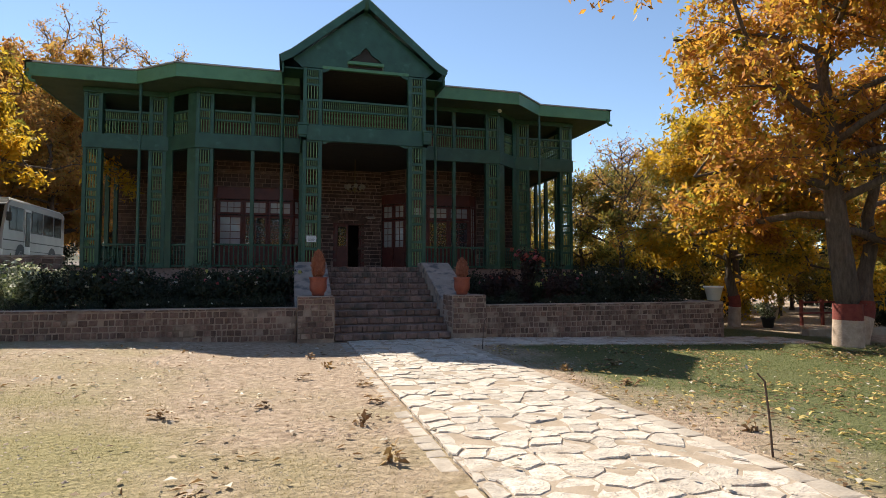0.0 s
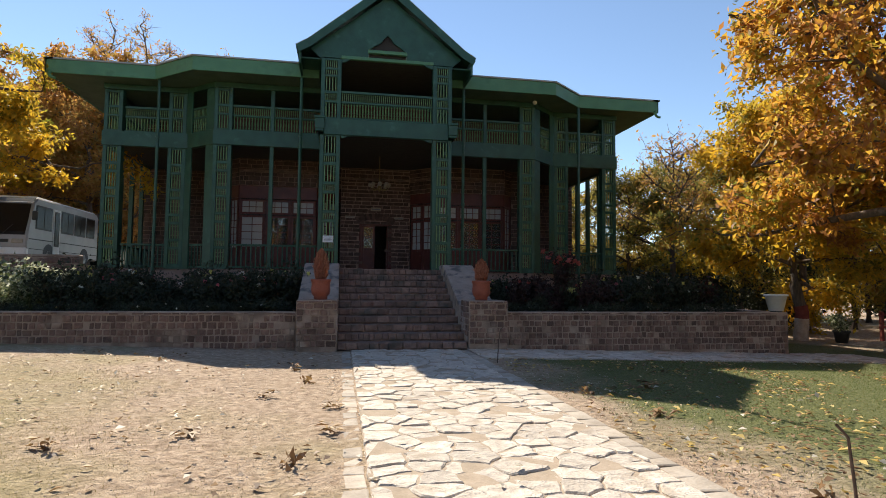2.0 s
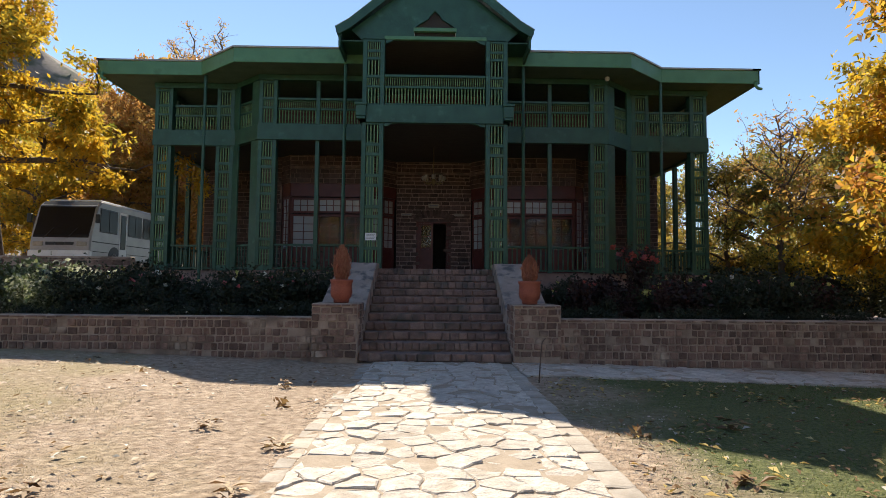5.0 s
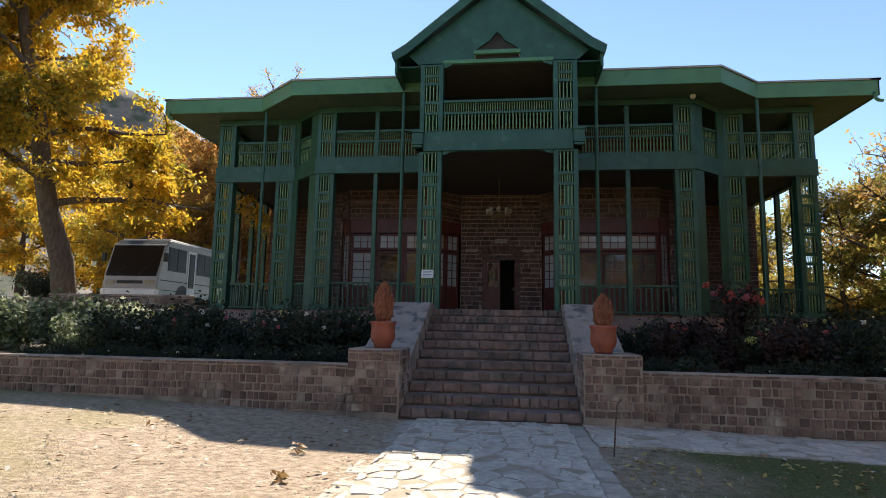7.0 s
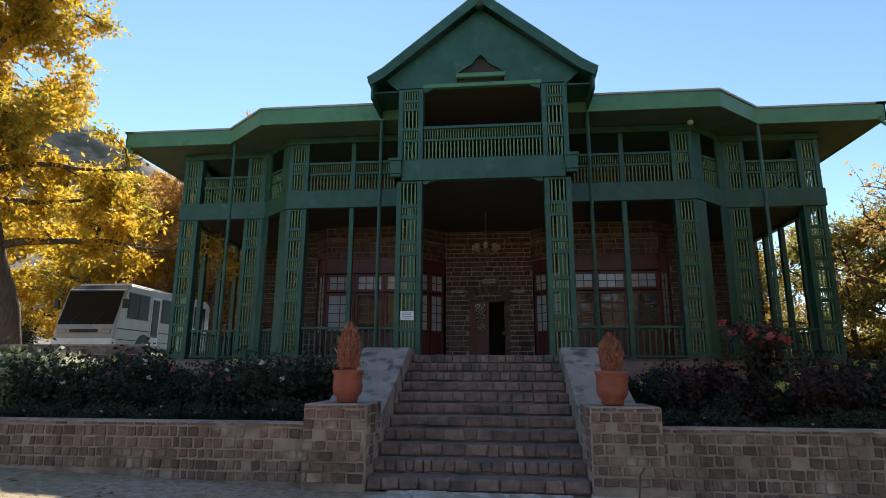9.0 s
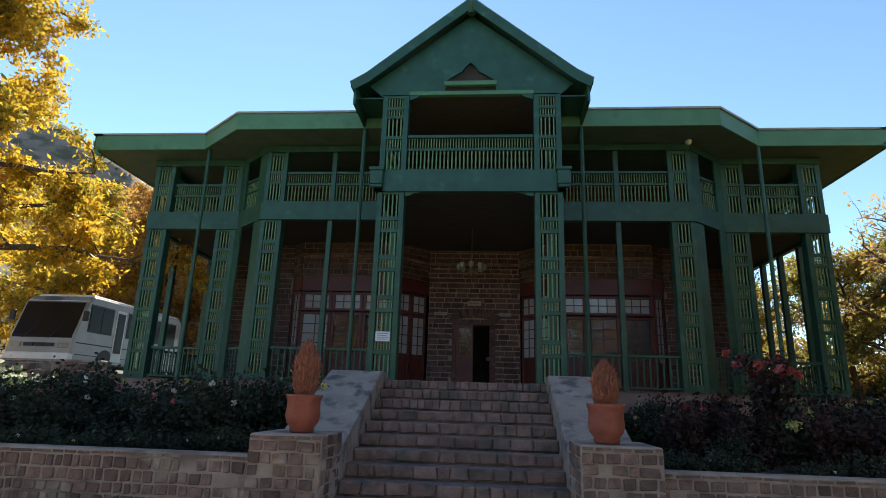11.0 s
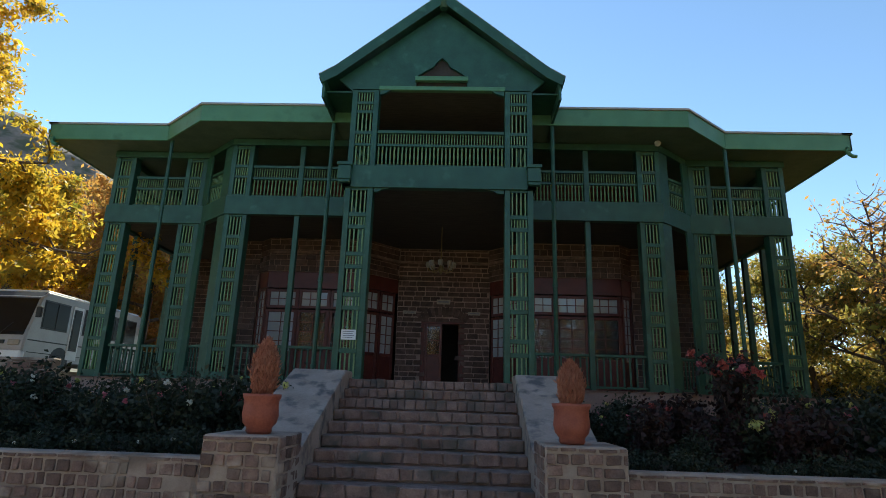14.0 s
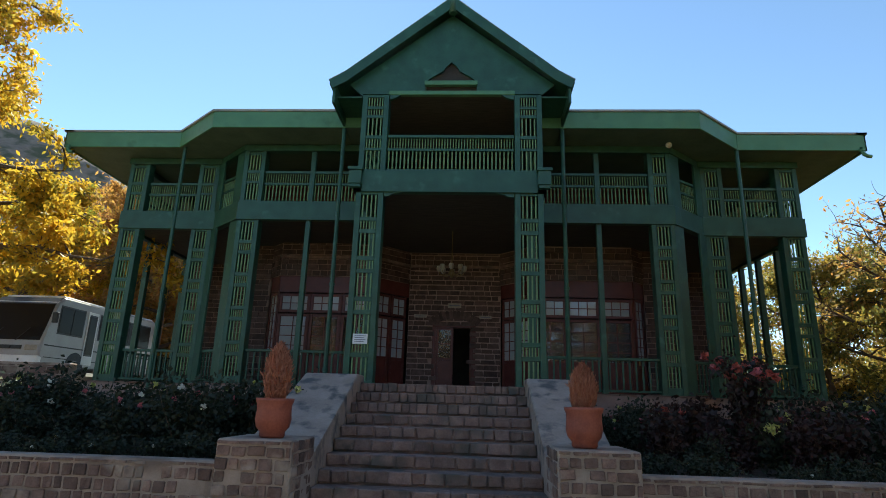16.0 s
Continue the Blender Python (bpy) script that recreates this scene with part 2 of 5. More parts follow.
def lathe(bm, profile, cx=0, cy=0, cz=0, sides=20):
    rings = [[bm.verts.new((cx + r * math.cos(6.2832 * i / sides), cy + r * math.sin(6.2832 * i / sides), cz + z)) for i in range(sides)] for r, z in profile]
    for p, q in zip(rings, rings[1:]):
        for i in range(sides):
            f = bm.faces.new((p[i], p[(i + 1) % sides], q[(i + 1) % sides], q[i]))
            f.smooth = True
    bm.faces.new(rings[0][::-1]), bm.faces.new(rings[-1])


def mesh_of(bm, name, material, bevel=0.0):
    if bevel:
        bmesh.ops.bevel(bm, geom=bm.edges[:], offset=bevel, segments=1, affect="EDGES", clamp_overlap=True)
    bmesh.ops.recalc_face_normals(bm, faces=bm.faces[:])
    me = bpy.data.meshes.new(name)
    bm.to_mesh(me)
    bm.free()
    me.materials.append(material)
    return me


def part(name, bm, material, parent, label="", bevel=0.0):
    ob = new(name, mesh_of(bm, name, material, bevel))
    ob.parent = parent
    return tagged(ob, label)


def piece(name, me, parent, m):
    """One more piece on shared mesh data."""
    ob = new(name, me)
    ob.parent = parent
    ob.matrix_basis = m
    return ob


def thing(name, label, category, group="", kind="", at=(0, 0, 0), turn=0):
    ob = new(name)
    ob.empty_display_size = 0.2
    ob.matrix_basis = pose(*at, 0, 0, turn)
    return tagged(ob, label, category, group, kind)


def solid(name, bm, material, label, category, kind="structure", bevel=0.0, group=""):
    return tagged(new(name, mesh_of(bm, name, material, bevel)), label, category, group, kind)


def bbox_mesh(name, w, d, h, material, bevel=0.008):
    bm = bmesh.new()
    box(bm, -w / 2, w / 2, -d / 2, d / 2, -h / 2, h / 2)
    return mesh_of(bm, name, material, bevel)


def rough_block(name, material, seed):
    """A unit stone with uneven worn corners, faces pillowed."""
    rnd = random.Random(seed)
    bm = bmesh.new()
    box(bm, -0.5, 0.5, -0.5, 0.5, -0.5, 0.5)
    for v in bm.verts:
        v.co.x += rnd.uniform(-0.06, 0.06)
        v.co.z += rnd.uniform(-0.07, 0.07)
        v.co.y += rnd.uniform(-0.08, 0.08)
    return mesh_of(bm, name, material, 0.07)


def ground_z(x, y):
    s = max(0.0, abs(x) - 1.8)
    z = 0.033 * min(s, 14) if x < 0 else -0.026 * min(s, 14)
    return z + 0.015 * noise.noise((x * 0.5, y * 0.5, 0)) * min(1, s)


FLOOR_Z = 1.98

# ---- ground ----
def ground_material():
    m = bpy.data.materials.new("dirt and lawn")
    m.use_nodes = True
    n, l = m.node_tree.nodes, m.node_tree.links
    b = n["Principled BSDF"]
    b.inputs["Roughness"].default_value = 0.95
    geo = n.new("ShaderNodeNewGeometry")

    def nz(sc, d=6):
        t = n.new("ShaderNodeTexNoise")
        t.inputs["Scale"].default_value, t.inputs["Detail"].default_value = sc, d
        l.new(geo.outputs["Position"], t.inputs["Vector"])
        return t.outputs[0]

    def ramp(f, a, ca, b_, cb):
        r = n.new("ShaderNodeValToRGB")
        r.color_ramp.elements[0].position, r.color_ramp.elements[1].position = a, b_
        r.color_ramp.elements[0].color, r.color_ramp.elements[1].color = (*ca, 1), (*cb, 1)
        l.new(f, r.inputs[0])
        return r.outputs[0]

    def mix(f, a, c):
        x = n.new("ShaderNodeMix")
        x.data_type = "RGBA"
        l.new(f, x.inputs[0]), l.new(a, x.inputs[6]), l.new(c, x.inputs[7])
        return x.outputs[2]

    def mth(op, a, c):
        x = n.new("ShaderNodeMath")
        x.operation = op
        for i, s in enumerate((a, c)):
            if isinstance(s, (int, float)):
                x.inputs[i].default_value = s
            else:
                l.new(s, x.inputs[i])
        return x.outputs[0]
    dirt = ramp(nz(9), 0.3, (0.27, 0.185, 0.122), 0.72, (0.55, 0.415, 0.305))
    dry = ramp(nz(30), 0.3, (0.16, 0.15, 0.045), 0.7, (0.37, 0.31, 0.13))
    lawn = ramp(nz(25), 0.3, (0.06, 0.075, 0.022), 0.7, (0.18, 0.185, 0.06))
    sep = n.new("ShaderNodeSeparateXYZ")
    l.new(geo.outputs["Position"], sep.inputs[0])
    x, y = sep.outputs[0], sep.outputs[1]
    patch = mth("MULTIPLY", mth("SUBTRACT", nz(0.45), 0.5), 5.0)
    right = ramp(mth("ADD", mth("MULTIPLY", mth("SUBTRACT", x, 1.7), 0.4), mth("MULTIPLY", patch, 0.35)), 0.0, (0, 0, 0), 0.55, (1, 1, 1))
    left = ramp(mth("ADD", mth("ADD", mth("MULTIPLY", mth("ADD", x, 3.4), -0.19), mth("MULTIPLY", mth("ADD", y, 10.5), -0.11)), mth("MULTIPLY", patch, 0.5)), 0.0, (0, 0, 0), 0.9, (0.85, 0.85, 0.85))
    bare = ramp(mth("ADD", mth("MULTIPLY", mth("SUBTRACT", x, 13.5), 0.3), mth("MULTIPLY", patch, 0.3)), 0.0, (0, 0, 0), 0.6, (1, 1, 1))
    col = mix(bare, mix(right, mix(left, dirt, dry), lawn), dirt)
    l.new(col, b.inputs["Base Color"])
    bp = n.new("ShaderNodeBump")
    bp.inputs["Strength"].default_value, bp.inputs["Distance"].default_value = 0.8, 0.08
    l.new(mth("ADD", nz(14), mth("MULTIPLY", nz(70), 0.5)), bp.inputs["Height"])
    l.new(bp.outputs[0], b.inputs["Normal"])
    return m


def axis_lines(a, b, step, far):
    inner = list(np.arange(a, b + step / 2, step))
    out = [20, 60, 160, far]
    return [a - d for d in reversed(out)] + inner + [b + d for d in out]


gx, gy = axis_lines(-26, 26, 0.5, 900), axis_lines(-28, 16, 0.5, 900)
gv = [(x, y, ground_z(x, y) - 0.015) for y in gy for x in gx]
gf = [(j * len(gx) + i, j * len(gx) + i + 1, (j + 1) * len(gx) + i + 1, (j + 1) * len(gx) + i) for j in range(len(gy) - 1) for i in range(len(gx) - 1)]
gme = bpy.data.meshes.new("ground")
gme.from_pydata(gv, [], gf)
gme.polygons.foreach_set("use_smooth", [True] * len(gf))
gme.materials.append(ground_material())
tagged(new("ground", gme), "dusty dirt fading to dry and green lawn", "ground", kind="structure")

# hillside beyond the trees
hv, hf, HN, HM = [], [], 90, 30
for j in range(HM):
    for i in range(HN):
        u, v = i / (HN - 1), j / (HM - 1)
        x = -420 + 470 * u
        y = 90 + 260 * v
        top = 135 * max(0.0, min(1.15, (-60 - x) / 190)) ** 0.8 + 12
        z = top * min(1, v * 1.6) * (1 if v < 0.65 else 1 - (v - 0.65) * 0.4)
        z += (noise.noise((x * 0.012, y * 0.012, 3)) * 16 + noise.noise((x * 0.05, y * 0.05, 5)) * 5 + noise.noise((x * 0.2, y * 0.2, 5)) * 1.5) * min(1, v * 3)
        hv.append((x, y, z - 1))
for j in range(HM - 1):
    for i in range(HN - 1):
        hf.append((j * HN + i, j * HN + i + 1, (j + 1) * HN + i + 1, (j + 1) * HN + i))
hme = bpy.data.meshes.new("backdrop")
hme.from_pydata(hv, [], hf)
hme.polygons.foreach_set("use_smooth", [True] * len(hf))
hme.materials.append(HILL)
tagged(new("backdrop", hme), "dry rocky mountainside dotted with dark shrubs", "mountain", kind="structure")

# raised garden bed and plinth
for sx, nm in ((-1, "bed_west"), (1, "bed_east")):
    bm = bmesh.new()
    xa, xb = (-15.0, -2.45) if sx < 0 else (2.6, 10.15)
    box(bm, xa, xb, -4.95, 6.0, -0.6, 0.74)
    solid(nm, bm, SOIL, "dark planted garden soil behind the low wall", "flower bed")
bm = bmesh.new()
prism(bm, [(-2.3, -1.1), (2.4, -1.1), (2.4, 2.25), (6.05, 2.25), (7.1, 3.25), (10.0, 3.25), (10.0, 13), (-10.1, 13), (-10.1, 3.25), (-7.1, 3.25), (-6.05, 2.25), (-2.3, 2.25)], "z", 0.0, FLOOR_Z - 0.02)
solid("plinth", bm, WALL_DARK, "stone plinth under the veranda", "plinth")
bm = bmesh.new()
prism(bm, [(-2.32, -1.12), (2.42, -1.12), (2.42, 2.2), (6.08, 2.2), (7.12, 3.2), (10.05, 3.2), (10.05, 13), (-10.15, 13), (-10.15, 3.2), (-7.12, 3.2), (-6.08, 2.2), (-2.32, 2.2)], "z", FLOOR_Z - 0.02 + 0.001, FLOOR_Z)
solid("floor", bm, STEP, "worn stone veranda floor", "floor")

# ---- staircase ----
ST0, ST1, RISE, TREAD, Y_FOOT = -1.46, 1.62, 0.18, 0.385, -5.32
stairs = thing("staircase", "broad weathered grey stone steps up to the veranda", "stairs", kind="structure")
step_blocks = [rough_block("step_stone", STEP, 50 + i) for i in range(5)]
for i in range(11):
    y0 = Y_FOOT + i * TREAD
    bm = bmesh.new()
    box(bm, ST0 + 0.003, ST1 - 0.003, y0 + 0.045, (y0 + TREAD + 0.1) if i < 10 else -1.13, 0.0 if i == 0 else i * RISE - 0.02, (i + 1) * RISE - 0.006)
    part("step", bm, STEP, stairs)
    x = ST0
    rnd = random.Random(700 + i)
    while x < ST1 - 0.05:
        w = rnd.uniform(0.1, 0.2) if i in (1, 8, 9, 10) else rnd.uniform(0.16, 0.36)
        w = min(w, ST1 - x)
        if ST1 - x - w < 0.1:
            w = ST1 - x
        piece("step_stone", rnd.choice(step_blocks), stairs,
              Matrix.Translation((x + w / 2, y0 + 0.10 + rnd.uniform(-0.012, 0.012), (i + 0.5) * RISE + 0.009)) @ Matrix.Diagonal((w * 0.94, 0.2, RISE * 0.87 + rnd.uniform(-0.014, 0.008), 1)))
        x += w

# cheek walls
for sx in (-1, 1):
    xo, xi = (-2.45, ST0) if sx < 0 else (2.55, ST1)
    bm = bmesh.new()
    prism(bm, [(-5.0, -0.2), (-5.0, 0.72), (-4.35, 1.0), (-1.75, 2.12), (-1.12, 2.12), (-1.12, -0.2)], "x", min(xo, xi), max(xo, xi))
    cheek = solid("cheek_wall_west" if sx < 0 else "cheek_wall_east", bm, PLASTER, "sloping cement-rendered cheek wall beside the steps", "stair wall", bevel=0.025)


# ---- low garden walls of rubble ----
rubble = [rough_block("stone", STONE, 10 + i) for i in range(8)]


def course_wall(parent, x0, x1, y, top, base_of, seed, course=0.15, wide=(0.1, 0.215), cap=True):
    """Lay stones in courses on the face y of a wall, from the top down."""
    rnd = random.Random(seed)
    z = top - 0.055
    k = 0
    while z > base_of(0.5 * (x0 + x1)) - 0.15 and k < 14:
        x = x0 + rnd.uniform(-0.1, 0)
        h = (0.06 if k == 0 and cap else course) * rnd.uniform(0.92, 1.08)
        while x < x1 - 0.03:
            w = rnd.uniform(*wide) * (1.5 if k == 0 and cap else 1)
            a, b = max(x, x0), min(x + w, x1)
            if b - a > 0.06 and z - h / 2 > base_of((a + b) / 2) + 0.02 and rnd.random() > 0.05:
                piece("stone", rnd.choice(rubble), parent,
                      Matrix.Translation(((a + b) / 2, y + 0.048 + rnd.uniform(-0.008, 0.008), z - h / 2 + rnd.uniform(-0.006, 0.006))) @ pose(0, 0, 0, 0, rnd.uniform(-2, 2), 0)
                      @ Matrix.Diagonal((b - a - 0.03, 0.12, h - 0.026, 1)))
            x += w
        z -= h
        k += 1


def rubble_wall(name, x0, x1, label, seed, laid):
    wall = thing(name, label, "garden wall", kind="structure")
    bm = bmesh.new()
    box(bm, x0, x1, -5.2, -4.9, -0.6, 0.885)
    part("mortar_core", bm, MORTAR, wall, bevel=0.02)
    course_wall(wall, *laid, -5.21, 0.93, lambda x: ground_z(x, -5.2), seed)
    return wall


rubble_wall("garden_wall_west", -15.5, -2.39, "low coursed rubble wall smeared with pale mortar", 3, (-10.4, -2.42))
rubble_wall("garden_wall_east", 2.58, 10.48, "low coursed rubble wall with buff mortar joints", 4, (2.6, 10.46))
bm = bmesh.new()
box(bm, 10.18, 10.48, -4.9, 6.0, -0.6, 0.885)
solid("garden_wall_return", bm, MORTAR, "rubble garden wall turning the corner", "garden wall", bevel=0.02)
for nm, x0, x1 in (("pier_west", -2.39, -1.475), ("pier_east", 1.635, 2.585)):
    pier = thing(nm, "square rubble-stone pier at the foot of the steps", "pier", kind="structure")
    bm = bmesh.new()
    box(bm, x0, x1, -5.41, -4.4, -0.3, 1.165)
    part("mortar_core", bm, MORTAR, pier, bevel=0.02)
    course_wall(pier, x0, x1, -5.425, 1.215, lambda x: 0.12, 90 + int(x0 * 10), 0.14, (0.12, 0.25))
    inner = x1 if x0 < 0 else x0
    rnd = random.Random(5)
    for k in range(6):
        for q in range(4):
            z = 1.09 - k * 0.145
            yy = -5.28 + q * 0.23 + (k % 2) * 0.06
            piece("stone", rnd.choice(rubble), pier, Matrix.Translation((inner + (-0.035 if x0 < 0 else 0.035), yy, z)) @ Matrix.Diagonal((0.1, 0.2, 0.12, 1)))

# ---- veranda posts ----
def fret_post(name, height, w, d, label, panels):
    """A boxed timber post: four corner stiles, cross rails and slatted grilles on its faces."""
    post = thing(name, label, "veranda post", "fretwork veranda posts")
    s = 0.13
    for sx in (-1, 1):
        bm = bmesh.new()
        xa = sx * (w / 2 - s / 2)
        box(bm, xa - s / 2, xa + s / 2, 0, d, 0, height)
        part("stile", bm, GREEN, post, bevel=0.008)
    slat_long = bbox_mesh("slat", 0.032, 0.03, 1.0, GREEN_SLAT, 0)
    inner = w - 2 * s
    last = 0.0
    for z0, z1 in panels:
        bm = bmesh.new()
        box(bm, -inner / 2, inner / 2, 0.012, 0.06, last, z0)
        part("cross_rail", bm, GREEN, post, bevel=0.006)
        last = z1
        n = 4 if z1 - z0 > 0.35 else 6
        for k in range(n):
            x = -inner / 2 + inner * (k + 0.5) / n
            piece("slat", slat_long, post, Matrix.Translation((x, 0.045, (z0 + z1) / 2)) @ Matrix.Diagonal((1.0 if n == 4 else 0.75, 1, z1 - z0, 1)))
    bm = bmesh.new()
    box(bm, -inner / 2, inner / 2, 0.012, 0.06, last, height)
    part("cross_rail", bm, GREEN, post, bevel=0.006)
    return post


def panel_run(height, top_gap, tall=0.55, short=0.2, gap=0.1):
    out, z, k = [], height - top_gap, 0
    while z > 0.3:
        h = tall if k % 2 == 0 else short
        if z - h < 0.06:
            h = z - 0.08
            if h < 0.15:
                break
        out.append((z - h, z))
        z -= h + gap
        k += 1
    return out[::-1]


LOW_H, UP_H = 4.47, 1.72
low_post = fret_post("veranda_post", LOW_H, 0.66, 0.34, "dark green timber post with slatted fretwork panels", panel_run(LOW_H, 0.08))
low_post.matrix_basis = pose(-1.86, 0.2, FLOOR_Z)
copy_thing(low_post, pose(1.9, 0.2, FLOOR_Z))
up_panels = [(0.06, 0.55), (0.62, 0.86), (0.95, 1.42), (1.5, 1.66)]
up_post = fret_post("upper_veranda_post", 2.05, 0.66, 0.34, "green timber upper post with slatted panels", up_panels + [(1.74, 1.98)])
up_post.matrix_basis = pose(-1.86, 0.22, 6.97)
copy_thing(up_post, pose(1.9, 0.22, 6.97))
bay_up = fret_post("upper_veranda_post", UP_H, 0.62, 0.3, "green timber upper post with slatted panels", up_panels)
bay_low = fret_post("veranda_post", LOW_H, 0.62, 0.3, "dark green timber post with slatted fretwork panels", panel_run(LOW_H, 0.08, 0.52))
spots = [(-5.68, 2.45, 0), (5.68, 2.45, 0), (-7.48, 3.45, 0), (7.48, 3.45, 0), (-9.68, 3.45, 0), (9.6, 3.45, 0)]
for i, (x, y, r) in enumerate(spots):
    for src, z in ((bay_low, FLOOR_Z), (bay_up, 6.97)):
        if i == 0:
            src.matrix_basis = pose(x, y, z, 0, 0, r)
        else:
            copy_thing(src, pose(x, y, z, 0, 0, r))


# ---- rails and beams ----
def turned_baluster(h, r, material):
    bm = bmesh.new()
    lathe(bm, [(r * 0.8, -h / 2), (r, -h * 0.38), (r * 0.62, -h * 0.3), (r, 0), (r * 0.62, h * 0.3), (r, h * 0.38), (r * 0.8, h / 2)], sides=6)
    return mesh_of(bm, "baluster", material)


BAL_LONG, BAL_SHORT, BAL_FLAT = turned_baluster(0.47, 0.026, GREEN_SLAT), turned_baluster(0.27, 0.017, GREEN_SLAT), bbox_mesh("baluster", 0.045, 0.03, 0.78, GREEN, 0.004)


def upper_rail(a, b, z=6.97, label="green balcony railing with two tiers of turned spindles"):
    a, b = Vector(a), Vector(b)
    L = (b - a).length
    rail = thing("balcony_railing", label, "railing", "balcony railings", at=(a.x, a.y, z), turn=math.degrees(math.atan2(b.y - a.y, b.x - a.x)))
    for z0, z1, d in ((0.0, 0.06, 0.08), (0.53, 0.6, 0.08), (0.87, 0.95, 0.12)):
        bm = bmesh.new()
        box(bm, 0, L, 0.06 - d / 2, 0.06 + d / 2, z0, z1)
        part("rail", bm, GREEN, rail, bevel=0.008)
    n = max(2, int(L / 0.095))
    for i in range(n):
        piece("baluster", BAL_LONG, rail, Matrix.Translation((L * (i + 0.5) / n, 0.06, 0.295)))
    n = max(2, int(L / 0.068))
    for i in range(n):
        piece("baluster", BAL_SHORT, rail, Matrix.Translation((L * (i + 0.5) / n, 0.06, 0.735)))


def lower_rail(a, b):
    a, b = Vector(a), Vector(b)
    L = (b - a).length
    rail = thing("veranda_railing", "dark green plain picket veranda railing", "railing", "veranda railings", at=(a.x, a.y, FLOOR_Z), turn=math.degrees(math.atan2(b.y - a.y, b.x - a.x)))
    for z0, z1 in ((0.05, 0.11), (0.84, 0.91)):
        bm = bmesh.new()
        box(bm, 0, L, 0.02, 0.11, z0, z1)
        part("rail", bm, GREEN, rail, bevel=0.008)
    n = max(2, int(L / 0.15))
    for i in range(n):
        piece("baluster", BAL_FLAT, rail, Matrix.Translation((L * (i + 0.5) / n, 0.065, 0.475)))


upper_rail((-1.52, 0.25), (1.56, 0.25), 7.0)
for s in (-1, 1):
    for fn in (upper_rail, lower_rail):
        segs = [((2.3, 2.5), (3.93, 2.5)), ((4.03, 2.5), (5.36, 2.5)), ((6.0, 2.6), (7.16, 3.5)), ((7.8, 3.5), (9.3, 3.5)), ((9.84, 3.8), (9.84, 8.25))]
        for (ax, ay), (bx, by) in segs:
            p, q = ((ax, ay), (bx, by)) if s > 0 else ((-bx, by), (-ax, ay))
            if s < 0 and ax == bx:
                p, q = (-9.9, 8.25), (-9.9, 3.8)
            fn((*p, 0), (*q, 0))
    upper_rail((s * 2.1 + (0.1 if s > 0 else 0), 0.6 if s > 0 else 2.4, 0), (s * 2.1 + (0.1 if s > 0 else 0), 2.4 if s > 0 else 0.6, 0))


def beam_run(name, pts, z0, z1, th, material, label, category="beam"):
    """Mitred boards along a plan line, outer face on the line."""
    t = thing(name, label, category, kind="structure")
    for (ax, ay), (bx, by) in zip(pts, pts[1:]):
        a, b = Vector((ax, ay)), Vector((bx, by))
        d = (b - a).normalized()
        nrm = Vector((-d.y, d.x)) * th
        bm = bmesh.new()
        prism(bm, [tuple(a), tuple(b), tuple(b + nrm), tuple(a + nrm)], "z", z0, z1)
        part("board", bm, material, t, bevel=0.006)
    return t


outline = [(-10.02, 8.3), (-10.02, 3.605)], [(-10.02, 3.4), (-7.1, 3.4), (-6.0, 2.4), (-2.25, 2.4), (-2.25, 0.15), (2.29, 0.15), (2.29, 2.4), (6.0, 2.4), (7.1, 3.4), (9.94, 3.4)], [(9.94, 3.605), (9.94, 8.3)]
for run in outline:
    beam_run("floor_beam", run, 6.43, 6.965, 0.2, GREEN, "broad dark green timber beam between the storeys")
# upper floor slab
bm = bmesh.new()
prism(bm, [(-9.8, 12.9), (-9.8, 3.62), (-7.0, 3.62), (-5.9, 2.62), (-2.03, 2.62), (-2.03, 0.37), (2.07, 0.37), (2.07, 2.62), (5.9, 2.62), (7.0, 3.62), (9.72, 3.62), (9.72, 12.9)], "z", 6.5, 6.9)
solid("ceiling", bm, CEILING, "dark boarded veranda ceiling", "ceiling")
beam_run("top_beam", [(-10.02, 8.3), (-10.02, 3.605)], 8.5, 8.69, 0.2, GREEN, "green timber beam under the eaves")
beam_run("top_beam", [(-10.02, 3.4), (-7.1, 3.4), (-6.0, 2.4), (-2.25, 2.4)], 8.5, 8.69, 0.2, GREEN, "green timber beam under the eaves")
beam_run("top_beam", [(9.94, 3.605), (9.94, 8.3)], 8.5, 8.69, 0.2, GREEN, "green timber beam under the eaves")
beam_run("top_beam", [(2.29, 2.4), (6.0, 2.4), (7.1, 3.4), (9.94, 3.4)], 8.5, 8.69, 0.2, GREEN, "green timber beam under the eaves")
# beam ends over the porch posts and curved corner brackets
for s in (-1, 1):
    blk = thing("beam_bracket", "green moulded timber block on the beam end", "bracket", "porch brackets", at=(s * 2.22 + 0.02, -0.02, 6.5))
    for z0, z1, e in ((0.0, 0.08, 0.13), (0.08, 0.42, 0.15), (0.42, 0.5, 0.18)):
        bm = bmesh.new()
        box(bm, -e, e, 0.17 - e, 0.17, z0, z1)
        part("moulding", bm, GREEN, blk, bevel=0.01)
    bm = bmesh.new()
    prism(bm, [(s * 1.53 + 0.02, 6.43), (s * 1.53 + 0.02, 6.33), (s * 1.40, 6.345), (s * 1.33, 6.39), (s * 1.1, 6.43)], "y", 0.2, 0.3)
    solid("corner_bracket", bm, GREEN, "small carved green corner bracket under the beam", "bracket")
